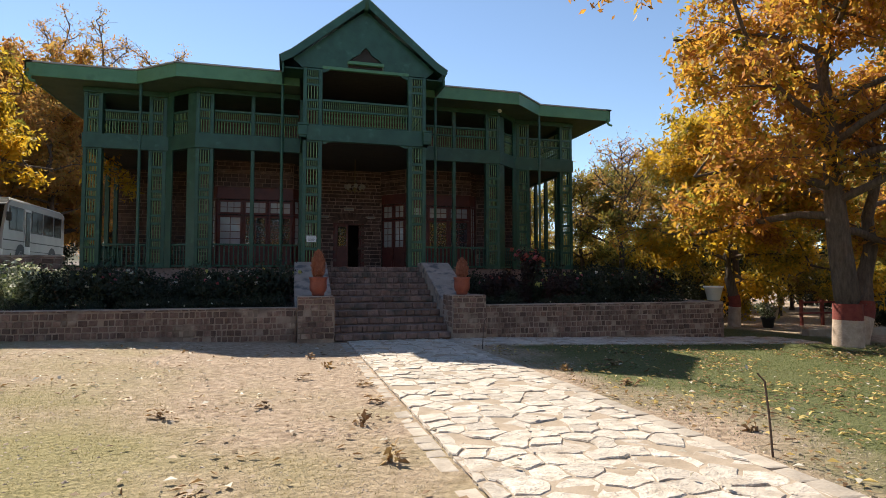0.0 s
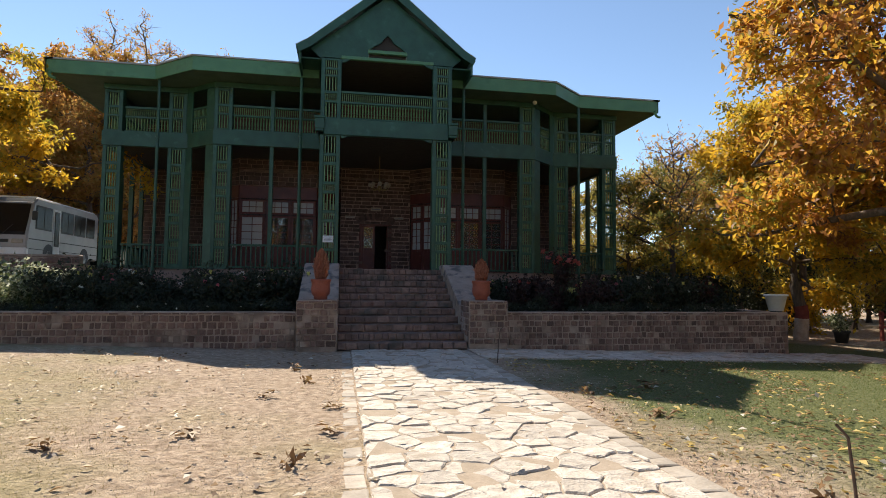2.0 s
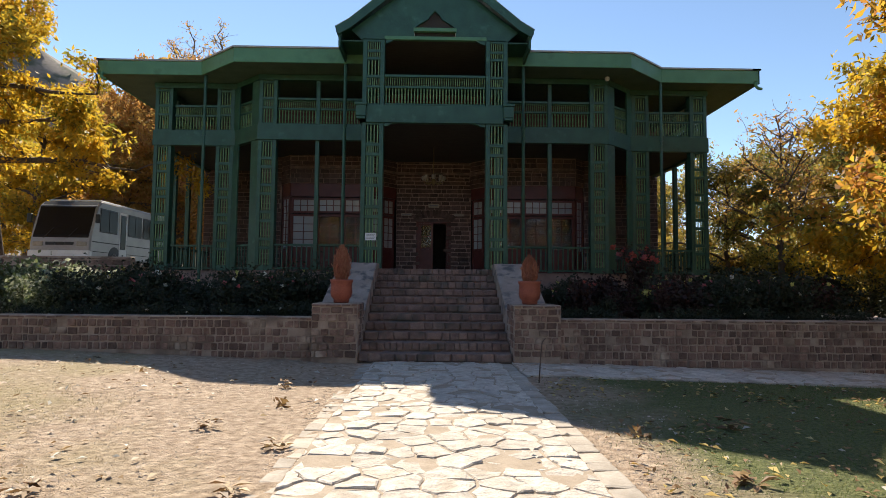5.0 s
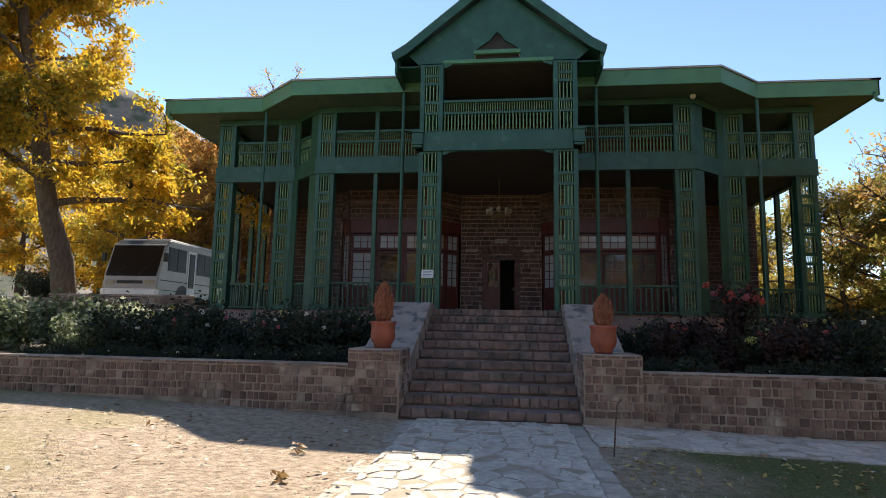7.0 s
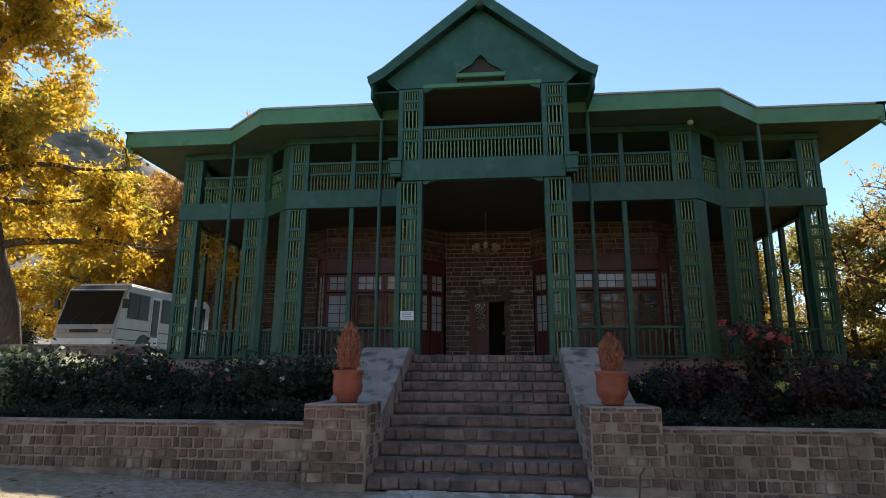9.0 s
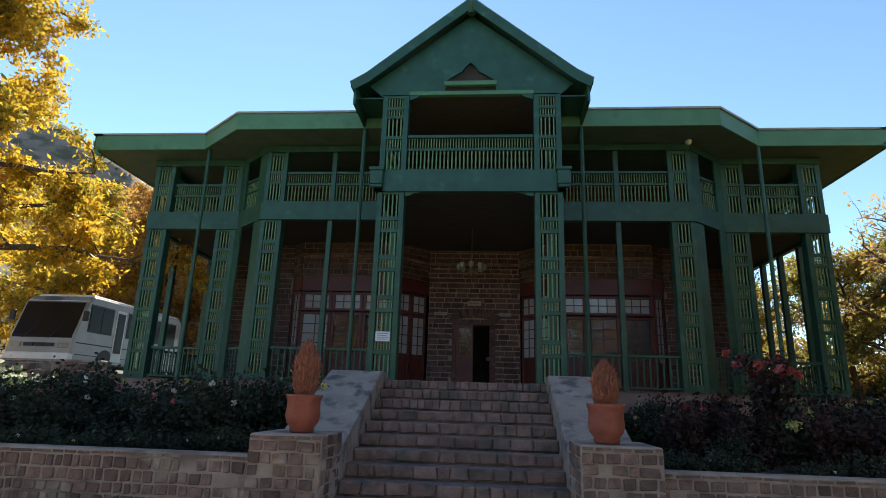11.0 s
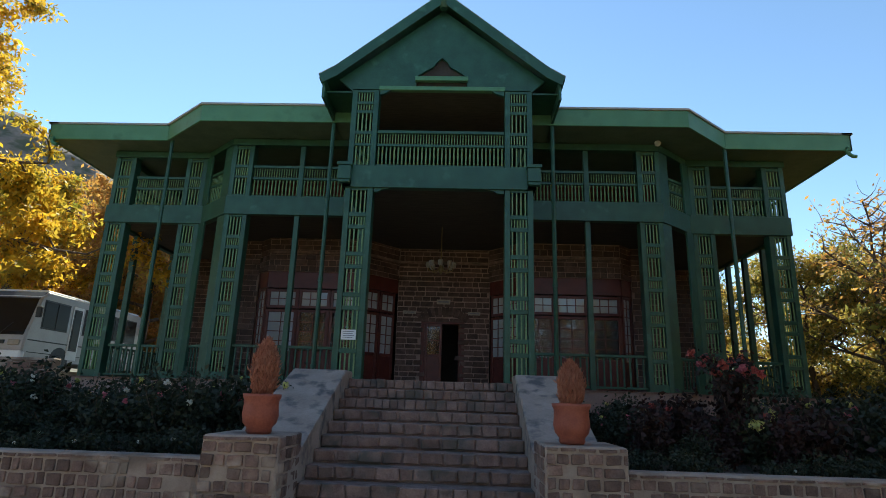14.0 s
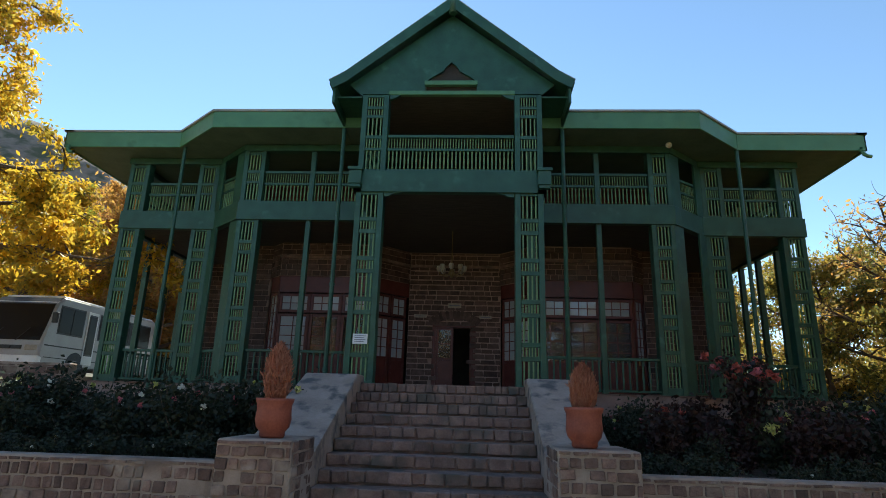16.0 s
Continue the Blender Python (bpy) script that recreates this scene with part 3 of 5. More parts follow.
# boarded returns of the posts along the slanting fronts
for s in (-1, 1):
    d = Vector((1.17, 0.98)).normalized()
    for o, a, b in ((Vector((5.99, 2.46)), 0.0, 0.42), (Vector((7.17, 3.45)), -0.32, 0.0)):
        for z0, z1 in ((FLOOR_Z, 6.43), (6.97, 8.5)):
            p, q = o + d * a, o + d * b
            nn = Vector((-d.y, d.x)) * 0.06
            bm = bmesh.new()
            prism(bm, [(s * v.x, v.y) for v in (p, q, q + nn, p + nn)], "z", z0, z1)
            solid("post_return", bm, GREEN, "plain green boarded side of a veranda post", "panel", bevel=0.006)
# slender mullions and rain pipes
for s in (-1, 1):
    for z0, z1 in ((FLOOR_Z, 6.43), (6.97, 8.5)):
        bm = bmesh.new()
        box(bm, s * 3.98 - 0.07, s * 3.98 + 0.07, 2.47, 2.61, z0, z1)
        solid("mullion_post", bm, GREEN, "slender dark green veranda post", "post", bevel=0.01, group="slender posts", kind="")
        bm = bmesh.new()
        box(bm, s * 2.16 - 0.1, s * 2.16 + 0.1, 2.42, 2.62, z0, z1)
        solid("mullion_post", bm, GREEN, "slender dark green veranda post", "post", bevel=0.01, group="slender posts", kind="")
        for yy in (5.0, 6.2, 7.4):
            bm = bmesh.new()
            box(bm, s * 9.88 - 0.08, s * 9.88 + 0.08, yy - 0.08, yy + 0.08, z0, z1)
            solid("side_post", bm, GREEN, "slender dark green post of the side veranda", "post", bevel=0.01, group="slender posts", kind="")
    for px, py in ((2.9, 1.42), (7.92, 2.68)):
        pipe = thing("rain_pipe", "thin green rainwater pipe from the eaves", "drainpipe", "rain pipes")
        bm = bmesh.new()
        tube(bm, (s * px, py, 0.7), (s * px, py, 8.72), 0.055, 0.055, 8)
        part("downpipe", bm, GREEN, pipe)
        for zz in (2.3, 4.4, 6.6):
            bm = bmesh.new()
            tube(bm, (s * px, py, zz), (s * px, py, zz + 0.07), 0.07, 0.07, 8)
            part("collar", bm, GREEN, pipe)

# ---- roofs ----
EAVE = 9.2
eave_w = [(-11.6, 13.5), (-11.6, 2.6), (-8.05, 2.6), (-6.5, 1.33), (-2.3, 1.33)]
eave_e = [(2.3, 1.33), (6.43, 1.33), (7.92, 2.6), (11.4, 2.6), (11.4, 13.5)]
for nm, line in (("fascia_west", eave_w), ("fascia_east", eave_e)):
    beam_run(nm, line, 8.69, EAVE - 0.04, 0.05, GREEN_LIGHT, "light green painted eaves fascia board", "fascia")
    grown = [(x * 1.004, y - 0.04) for x, y in line]
    beam_run("roof_edge", grown, EAVE - 0.04, EAVE + 0.02, 0.3, SHEET, "grey weathered roof sheet edge", "roof edge")
    bm = bmesh.new()
    pts = line + ([(-2.3, 13.5)] if nm == "fascia_west" else [(2.3, 13.5)])
    pts = [(x, y + 0.052) for x, y in pts]
    prism(bm, pts, "z", 8.72, 8.78)
    solid("soffit", bm, SOFFIT, "pale boarded soffit under the wide eaves", "soffit")
bm = bmesh.new()
lo = [(-11.6, 2.6), (-8.05, 2.6), (-6.5, 1.33), (6.43, 1.33), (7.92, 2.6), (11.4, 2.6), (11.4, 13.5), (-11.6, 13.5)]
hi = [(-6.0, 7.5), (-6.0, 7.4), (-5.6, 7.2), (5.6, 7.2), (6.0, 7.4), (6.0, 7.5), (6.0, 8.6), (-6.0, 8.6)]
va, vb = [bm.verts.new((*p, EAVE + 0.005)) for p in lo], [bm.verts.new((*p, 10.6)) for p in hi]
for i in range(8):
    bm.faces.new((va[i], va[(i + 1) % 8], vb[(i + 1) % 8], vb[i]))
bm.faces.new(vb), bm.faces.new(va[::-1])
solid("roof", bm, SHEET, "low hipped sheet-metal roof", "roof")

# porch gable
AP, GE, GW, FINIAL = 11.68, 9.29, 3.0, 1.6
gable = thing("porch_gable", "steep green boarded gable over the porch", "gable roof", kind="structure")
for s in (-1, 1):
    bm = bmesh.new()
    prism(bm, [(s * GW, GE), (s * 2.62, GE + 0.24), (0, AP), (0, AP - 0.11), (s * 2.6, GE + 0.13), (s * GW, GE - 0.10)], "y", 0.0, 7.0)
    part("roof_slope", bm, GREEN, gable)
    bm = bmesh.new()
    prism(bm, [(s * (GW + 0.02), GE + 0.02), (s * 2.62, GE + 0.262), (0, AP + 0.03), (0, AP), (s * 2.62, GE + 0.24), (s * (GW + 0.02), GE)], "y", -0.03, 7.0)
    part("roof_sheet", bm, SHEET, gable)
    bm = bmesh.new()
    prism(bm, [(s * GW, GE - 0.005), (s * 2.62, GE + 0.235), (0, AP - 0.003), (0, AP - 0.34), (s * 2.56, GE - 0.04), (s * (GW - 0.08), GE - 0.24)], "y", -0.05, 0.0)
    part("bargeboard", bm, GREEN, gable, bevel=0.006)
    bm = bmesh.new()
    prism(bm, [(s * 2.55, GE + 0.02), (0, AP - 0.36), (0, 9.95), (s * 0.14, 9.82), (s * 0.2, 9.7), (s * 0.45, 9.55), (s * 0.64, 9.40), (s * 0.64, 9.05), (s * 2.2, 9.05), (s * 2.2, GE - 0.3)], "y", 0.24, 0.32)
    part("boarding", bm, GREEN, gable)
    bm = bmesh.new()
    prism(bm, [(s * 2.92, GE - 0.1), (s * 2.92, 8.72), (s * 2.86, 8.72), (s * 2.86, GE - 0.06)], "y", 0.06, 7.0)
    part("side_fascia", bm, GREEN, gable)
    bm = bmesh.new()
    box(bm, s * 2.86 if s < 0 else 2.16, -2.16 if s < 0 else 2.86, 0.3, 7.0, 8.98, 9.02)
    part("side_soffit", bm, GREEN, gable)
bm = bmesh.new()
box(bm, -0.66, 0.66, 0.18, 0.3, 9.28, 9.40)
part("vent_sill", bm, GREEN_LIGHT, gable, bevel=0.01)
bm = bmesh.new()
box(bm, -1.54, 1.58, 0.22, 0.36, 9.03, 9.14)
part("lintel", bm, GREEN_LIGHT, gable, bevel=0.01)
# added dark sheet, stands for the shade inside the vent
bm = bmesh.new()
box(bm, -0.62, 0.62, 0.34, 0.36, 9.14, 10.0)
part("vent_backing", bm, ROOM_SHADE, gable)
bm = bmesh.new()
lathe(bm, [(0.10, -0.45), (0.10, 0.15), (0.07, 0.22), (0.065, 0.9), (0.05, FINIAL - 0.3), (0.015, FINIAL)], 0, 0.02, AP - 0.02, 8)
part("finial", bm, GREEN, gable)
for s in (-1, 1):
    bm = bmesh.new()
    prism(bm, [(s * 1.53 + 0.02, 9.03), (s * 1.53 + 0.02, 8.9), (s * 1.38, 8.95), (s * 1.25, 9.03)], "y", 0.24, 0.33)
    part("corner_bracket", bm, GREEN, gable)

# ---- stone house behind the veranda ----
house_block = [rough_block("house_stone", STONE_HOUSE, 30 + i) for i in range(6)]


def clad(parent, a, b, z0, z1, seed, as_parts=True, holes=()):
    """Dressed stones on the outer face of a wall that runs from a to b (outside to the right of the run)."""
    a, b = Vector(a), Vector(b)
    L, ang = (b - a).length, math.atan2(b.y - a.y, b.x - a.x)
    base = Matrix.Translation((a.x, a.y, 0)) @ Matrix.Rotation(ang, 4, "Z")
    rnd = random.Random(seed)
    z, k = z0, 0
    bm = None if as_parts else bmesh.new()
    while z < z1 - 0.05:
        h = min(rnd.uniform(0.15, 0.2), z1 - z)
        x = -rnd.uniform(0, 0.2)
        while x < L:
            w = rnd.uniform(0.2, 0.48)
            p, q = max(0, x), min(L, x + w)
            x += w
            if q - p < 0.08 or any(h0 < (p + q) / 2 < h1 and z + h / 2 < hz for h0, h1, hz in holes):
                continue
            off = rnd.uniform(-0.012, 0.012)
            if as_parts:
                piece("house_stone", rnd.choice(house_block), parent, base @ Matrix.Translation(((p + q) / 2, 0.03 + off, z + h / 2)) @ Matrix.Diagonal((q - p - 0.03, 0.12, h - 0.034, 1)))
            else:
                vs = []
                for zz in (z + 0.012, z + h - 0.012):
                    for xx, yy in ((p + 0.012, -0.03 + off), (q - 0.012, -0.03 + off), (q - 0.012, 0.06), (p + 0.012, 0.06)):
                        v = base @ Vector((xx + rnd.uniform(-0.006, 0.006), yy, zz + rnd.uniform(-0.006, 0.006)))
                        vs.append(bm.verts.new(v))
                for f in ((3, 2, 1, 0), (4, 5, 6, 7), (0, 1, 5, 4), (1, 2, 6, 5), (2, 3, 7, 6), (3, 0, 4, 7)):
                    bm.faces.new([vs[i] for i in f])
        z += h
        k += 1
    if not as_parts:
        tagged(part("stone_courses", bm, STONE_HOUSE_FAR, parent), kind="stuff")


def wall_run(name, a, b, z0, z1, th, label, seed, as_parts=False, holes=(), material=None):
    t = thing(name, label, "house wall", kind="structure")
    a2, b2 = Vector(a), Vector(b)
    d = (b2 - a2).normalized()
    nrm = Vector((-d.y, d.x))
    L = (b2 - a2).length
    cuts = [0] + [c for h in holes for c in h[:2]] + [L]
    for i in range(len(cuts) - 1):
        hole = i % 2 == 1
        zb = holes[i // 2][2] if hole else z0
        p, q = a2 + d * cuts[i] - nrm * 0.006, a2 + d * cuts[i + 1] - nrm * 0.006
        bm = bmesh.new()
        prism(bm, [tuple(p), tuple(q), tuple(q + nrm * th), tuple(p + nrm * th)], "z", zb, z1)
        part("core", bm, material or WALL_DARK, t)
    if seed:
        clad(t, a, b, z0, z1, seed, as_parts, holes)
    return t


Z0, ZT = FLOOR_Z, 6.5
wall_run("wall_porch", (-1.48, 6.08), (1.52, 6.08), Z0, ZT, 0.35, "coursed brown stone wall around the entrance", 61, True, ((0.86, 2.12, 4.02),))
for s in (-1, 1):
    r = (lambda p, q: (p, q)) if s > 0 else (lambda p, q: ((-q[0], q[1]), (-p[0], p[1])))
    wall_run("wall_band_%s" % ("east" if s > 0 else "west"), *r((2.45, 5.05), (5.5, 5.05)), 5.42, ZT, 0.3, "stone band above the glazed screen", 70 + s)
    wall_run("wall_cant_band_%s" % ("east" if s > 0 else "west"), *r((1.5, 6.08), (2.45, 5.05)), 5.42, ZT, 0.3, "stone band over the slanting doors", 80 + s)
    wall_run("wall_wing_%s" % ("east" if s > 0 else "west"), *r((5.95, 5.5), (6.75, 5.5)), Z0, ZT, 0.3, "brown stone wall of the house wing", 90 + s)
    wall_run("wall_wing_band_%s" % ("east" if s > 0 else "west"), *r((5.5, 5.05), (5.95, 5.5)), 5.42, ZT, 0.3, "stone band over the glazed screen", 95 + s)
    wall_run("wall_side_%s" % ("east" if s > 0 else "west"), *r((6.75, 5.5), (6.75, 12.5)), Z0, ZT, 0.3, "brown stone side wall of the house", 100 + s)
    wall_run("wall_upper_side_%s" % ("east" if s > 0 else "west"), *r((6.75, 5.5), (6.75, 12.5)), 6.9, 8.72, 0.3, "dark upper side wall", 0, material=RED)
wall_run("wall_upper", (-6.75, 5.5), (6.75, 5.5), 6.9, 8.72, 0.3, "dark red boarded upper wall", 0, material=RED)
wall_run("wall_rear", (6.75, 12.5), (-6.75, 12.5), Z0, 8.72, 0.3, "plain rear wall of the house", 0)
# added wall behind the glazing, coloured dark in place of an unlit room
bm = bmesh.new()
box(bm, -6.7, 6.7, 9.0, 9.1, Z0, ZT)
solid("wall_inner", bm, ROOM_SHADE, "inner room wall with the dimness put into its colour", "inner wall")


# ---- glazed joinery ----
def glazed_leaf(name, a, b, z0, z1, label, rows, cols, glass_from, category="window", ajar=0.0, bright_panes=False):
    """A framed leaf with panes and glazing bars over a solid panel, from a to b in plan."""
    a, b = Vector(a), Vector(b)
    L = (b - a).length
    t = thing(name, label, category, "glazed screen", at=(a.x, a.y, z0), turn=math.degrees(math.atan2(b.y - a.y, b.x - a.x)) + ajar)
    H = z1 - z0
    fr = 0.085
    for x0, x1 in ((0, fr), (L - fr, L)):
        bm = bmesh.new()
        box(bm, x0, x1, 0, 0.07, 0, H)
        part("stile", bm, RED, t, bevel=0.006)
    gz = glass_from - z0
    for q0, q1 in ((0, fr), (gz - fr, gz), (H - fr, H)):
        if q1 > q0 >= 0:
            bm = bmesh.new()
            box(bm, fr, L - fr, 0.004, 0.066, q0, q1)
            part("rail", bm, RED, t, bevel=0.006)
    if gz - fr > fr:
        bm = bmesh.new()
        box(bm, fr, L - fr, 0.025, 0.045, fr, gz - fr)
        part("panel", bm, RED, t)
    gx0, gx1, gz0, gz1 = fr, L - fr, gz, H - fr
    for i in range(1, cols):
        x = gx0 + (gx1 - gx0) * i / cols
        bm = bmesh.new()
        box(bm, x - 0.013, x + 0.013, 0.012, 0.058, gz0, gz1)
        part("glazing_bar", bm, RED, t)
    for j in range(1, rows):
        z = gz0 + (gz1 - gz0) * j / rows
        bm = bmesh.new()
        box(bm, gx0, gx1, 0.014, 0.056, z - 0.013, z + 0.013)
        part("glazing_bar", bm, RED, t)
    pw, ph = (gx1 - gx0) / cols, (gz1 - gz0) / rows
    # chosen leaves get panes with the reflected brightness painted in
    me = bbox_mesh("pane", pw, 0.006, ph, GLASS_SKY_PALE if bright_panes else GLASS, 0)
    for i in range(cols):
        for j in range(rows):
            p = piece("pane", me, t, Matrix.Translation((gx0 + pw * (i + 0.5), 0.035, gz0 + ph * (j + 0.5))) @ pose(0, 0, 0, random.uniform(-0.6, 0.6), 0, random.uniform(-0.6, 0.6)))
            p.visible_shadow = False
    return t


def post_red(x, y, z0, z1, w=0.12, d=0.12):
    bm = bmesh.new()
    box(bm, x - w / 2, x + w / 2, y - d / 2, y + d / 2, z0, z1)
    solid("screen_post", bm, RED, "dark red timber post of the glazed screen", "post", bevel=0.008)


for s in (-1, 1):
    r = (lambda p, q: (p, q)) if s > 0 else (lambda p, q: ((-q[0], q[1]), (-p[0], p[1])))
    for i, (x0, x1) in enumerate(((2.5, 3.46), (3.5, 4.46), (4.5, 5.46))):
        p, q = r((x0, 5.1), (x1, 5.1))
        glazed_leaf("glazed_door", p, q, Z0, 4.22, "dark red glazed door with small panes", 4, 2, 2.95, "door", bright_panes=(s < 0 and i == 2))
        glazed_leaf("transom_window", p, q, 4.26, 4.86, "dark red transom light with small panes", 2, 3, 4.34, bright_panes=True)
    for x in (2.48, 3.48, 4.48, 5.48):
        post_red(s * x, 5.135, Z0, 4.9, 0.035, 0.1)
    p, q = r((2.45, 5.1), (5.5, 5.1))
    bm = bmesh.new()
    box(bm, p[0], q[0], 5.1, 5.2, 4.9, 5.42)
    solid("screen_head", bm, RED, "dark red timber head above the glazed screen", "panel")
    for a_, b_ in (((1.56, 6.06), (1.98, 5.60)), ((2.0, 5.58), (2.42, 5.12))):
        p, q = r(a_, b_)
        glazed_leaf("glazed_door", p, q, Z0, 4.25, "dark red glazed double door leaf with small panes", 4, 2, 3.0, "door", bright_panes=True)
        glazed_leaf("transom_window", p, q, 4.28, 4.95, "dark red transom light with small panes", 2, 2, 4.36, bright_panes=True)
    p, q = r((1.5, 6.12), (2.45, 5.09))
    pv, qv = Vector(p), Vector(q)
    d = (qv - pv).normalized()
    nn = Vector((-d.y, d.x)) * 0.08
    bm = bmesh.new()
    prism(bm, [tuple(pv), tuple(qv), tuple(qv + nn), tuple(pv + nn)], "z", 4.98, 5.42)
    solid("screen_head", bm, RED, "dark red timber head above slanting doors", "panel")
    p, q = r((5.54, 5.14), (5.92, 5.52))
    glazed_leaf("side_window", p, q, Z0, 4.9, "dark red narrow slanting window with small panes", 7, 2, 2.9, bright_panes=True)
    pv, qv = Vector(p), Vector(q)
    d = (qv - pv).normalized()
    nn = Vector((-d.y, d.x)) * 0.08
    bm = bmesh.new()
    prism(bm, [tuple(pv), tuple(qv), tuple(qv + nn), tuple(pv + nn)], "z", 4.92, 5.42)
    solid("screen_head", bm, RED, "dark red timber head above the slanting window", "panel")
# stone ledge under the ceiling, following the house front
for s in (-1, 1):
    r = (lambda p, q: (p, q)) if s > 0 else (lambda p, q: ((-q[0], q[1]), (-p[0], p[1])))
    for a_, b_ in (((0.0 if s > 0 else 0.004, 6.0), (1.47, 6.0)), ((1.47, 6.0), (2.42, 4.97)), ((2.42, 4.97), (5.53, 4.97))):
        p, q = (Vector(v) for v in r(a_, b_))
        d = (q - p).normalized()
        nn = Vector((-d.y, d.x)) * 0.07
        bm = bmesh.new()
        prism(bm, [tuple(p), tuple(q), tuple(q + nn), tuple(p + nn)], "z", 5.98, 6.07)
        solid("cornice", bm, STEP, "projecting dark stone ledge high on the house wall", "ledge", bevel=0.012)
# gutter ends with short elbows at the corners of the eaves
for x in (-11.42, 11.22):
    g = thing("gutter_elbow", "green bent gutter outlet at the eaves corner", "gutter", "gutter elbows", at=(x, 2.54, 8.69))
    bm = bmesh.new()
    limb(bm, [Vector((0, 0, 0.06)), Vector((0, 0, -0.06)), Vector((0.02, -0.01, -0.14)), Vector((0.1, -0.02, -0.2)), Vector((0.2, -0.02, -0.21))], 0.055, 0.05, 8)
    part("outlet", bm, GREEN_LIGHT, g)
    bm = bmesh.new()
    tube(bm, (0, 0, -0.05), (0, 0, 0.0), 0.075, 0.075, 8)
    part("collar", bm, GREEN_LIGHT, g)
# entrance
for x in (-0.62, 0.66):
    bm = bmesh.new()
    box(bm, x - 0.06, x + 0.06, 6.06, 6.2, Z0, 4.02)
    solid("door_jamb", bm, RED, "dark red door jamb", "door frame", bevel=0.008)
bm = bmesh.new()
box(bm, -0.68, 0.72, 6.06, 6.2, 4.02, 4.1)
solid("door_head", bm, RED, "dark red door head", "door frame", bevel=0.008)
glazed_leaf("entrance_door", (-0.56, 6.1), (0.0, 6.1), Z0, 4.02, "closed dark red entrance door leaf with glazed top", 2, 1, 3.05, "door")
glazed_leaf("entrance_door", (0.6, 6.2), (0.6, 6.8), Z0, 4.02, "open dark red entrance door leaf", 2, 1, 3.05, "door")
arch = thing("door_arch", "brick relieving arch over the entrance", "arch", kind="structure")
for i in range(15):
    a = radians(56 + 68 * i / 14)
    piece("voussoir", house_block[i % 6], arch, Matrix.Translation((0.03 + 1.35 * math.cos(a), 6.03, 3.08 + 1.35 * math.sin(a))) @ Matrix.Rotation(-(a - math.pi / 2), 4, "Y") @ Matrix.Diagonal((0.105, 0.1, 0.26, 1)))
for cx, cz, w, h in ((0.02, 4.72, 0.44, 0.15), (-1.08, 4.36, 0.42, 0.1), (1.02, 4.36, 0.4, 0.1)):
    plate = thing("name_plate", "small pale lettered plate fixed to stone wall", "sign", "wall plates", at=(cx, 5.985, cz))
    bm = bmesh.new()
    box(bm, -w / 2, w / 2, 0, 0.025, -h / 2, h / 2)
    part("plate", bm, FROST, plate, bevel=0.004)
    bm = bmesh.new()
    box(bm, -w * 0.38, w * 0.38, -0.004, 0.0, -h * 0.12, h * 0.12)
    part("lettering_bar", bm, INK, plate)
notice = thing("notice", "white laminated notice fixed to the green post", "notice", at=(-1.86, 0.185, 2.97))
bm = bmesh.new()
box(bm, -0.165, 0.165, 0, 0.012, -0.11, 0.11)
part("sheet", bm, PAPER, notice)
for k in range(4):
    bm = bmesh.new()
    box(bm, -0.125, 0.125 - 0.03 * (k % 2), -0.003, 0.0, 0.06 - k * 0.042, 0.072 - k * 0.042)
    part("print_line", bm, INK, notice)

# chandelier
ch = thing("chandelier", "brass chandelier with small frosted lamp shades", "chandelier", at=(0.0, 3.5, 0))
bm = bmesh.new()
tube(bm, (0, 0, 5.3), (0, 0, 6.5), 0.015, 0.015, 6)
part("stem", bm, BRASS, ch)
bm = bmesh.new()
lathe(bm, [(0.02, 5.1), (0.07, 5.18), (0.09, 5.26), (0.04, 5.36), (0.02, 5.42)], sides=10)
part("hub", bm, BRASS, ch)
for k in range(8):
    a = k * math.pi / 4
    c, s_ = math.cos(a), math.sin(a)
    bm = bmesh.new()
    for (r0, z0), (r1, z1) in (((0.05, 5.25), (0.2, 5.16)), ((0.2, 5.16), (0.33, 5.2)), ((0.33, 5.2), (0.36, 5.28))):
        tube(bm, (r0 * c, r0 * s_, z0), (r1 * c, r1 * s_, z1), 0.012, 0.012, 5)
    part("arm", bm, BRASS, ch)
    bm = bmesh.new()
    lathe(bm, [(0.03, 5.28), (0.06, 5.30), (0.075, 5.38), (0.06, 5.44)], 0.36 * c, 0.36 * s_, 0, 8)
    part("lamp_shade", bm, FROST, ch)
lamp = thing("eaves_lamp", "small white lamp fixed under the eaves", "lamp", at=(5.9, 2.2, 8.6))
bm = bmesh.new()
lathe(bm, [(0.05, 0.1), (0.09, 0.06), (0.08, 0.0), (0.04, -0.04)], sides=10)
part("cover", bm, WHITE, lamp)

# ---- side end walls and porch upper ceiling ----
wall_run("wall_end_east", (6.8, 8.3), (9.98, 8.3), Z0, 8.7, 0.3, "brown stone end wall of the side veranda", 131)
wall_run("wall_end_west", (-10.06, 8.3), (-6.8, 8.3), Z0, 8.7, 0.3, "brown stone end wall of the side veranda", 132)
bm = bmesh.new()
box(bm, -2.15, 2.15, 0.37, 5.5, 9.06, 9.12)
solid("ceiling_porch", bm, CEILING, "dark boarded ceiling of the upper porch", "ceiling")
bm = bmesh.new()
box(bm, -2.8, 2.8, 5.44, 5.5, 8.72, 11.3 - 1.9)
solid("wall_upper_porch", bm, RED, "dark red boarded wall behind the upper porch", "house wall")

# ---- terrace, retaining walls ----
bm = bmesh.new()
box(bm, -60, -10.6, 3.3, 70, -1, 2.1)
solid("terrace", bm, JOINT, "raised dusty parking terrace", "terrace")
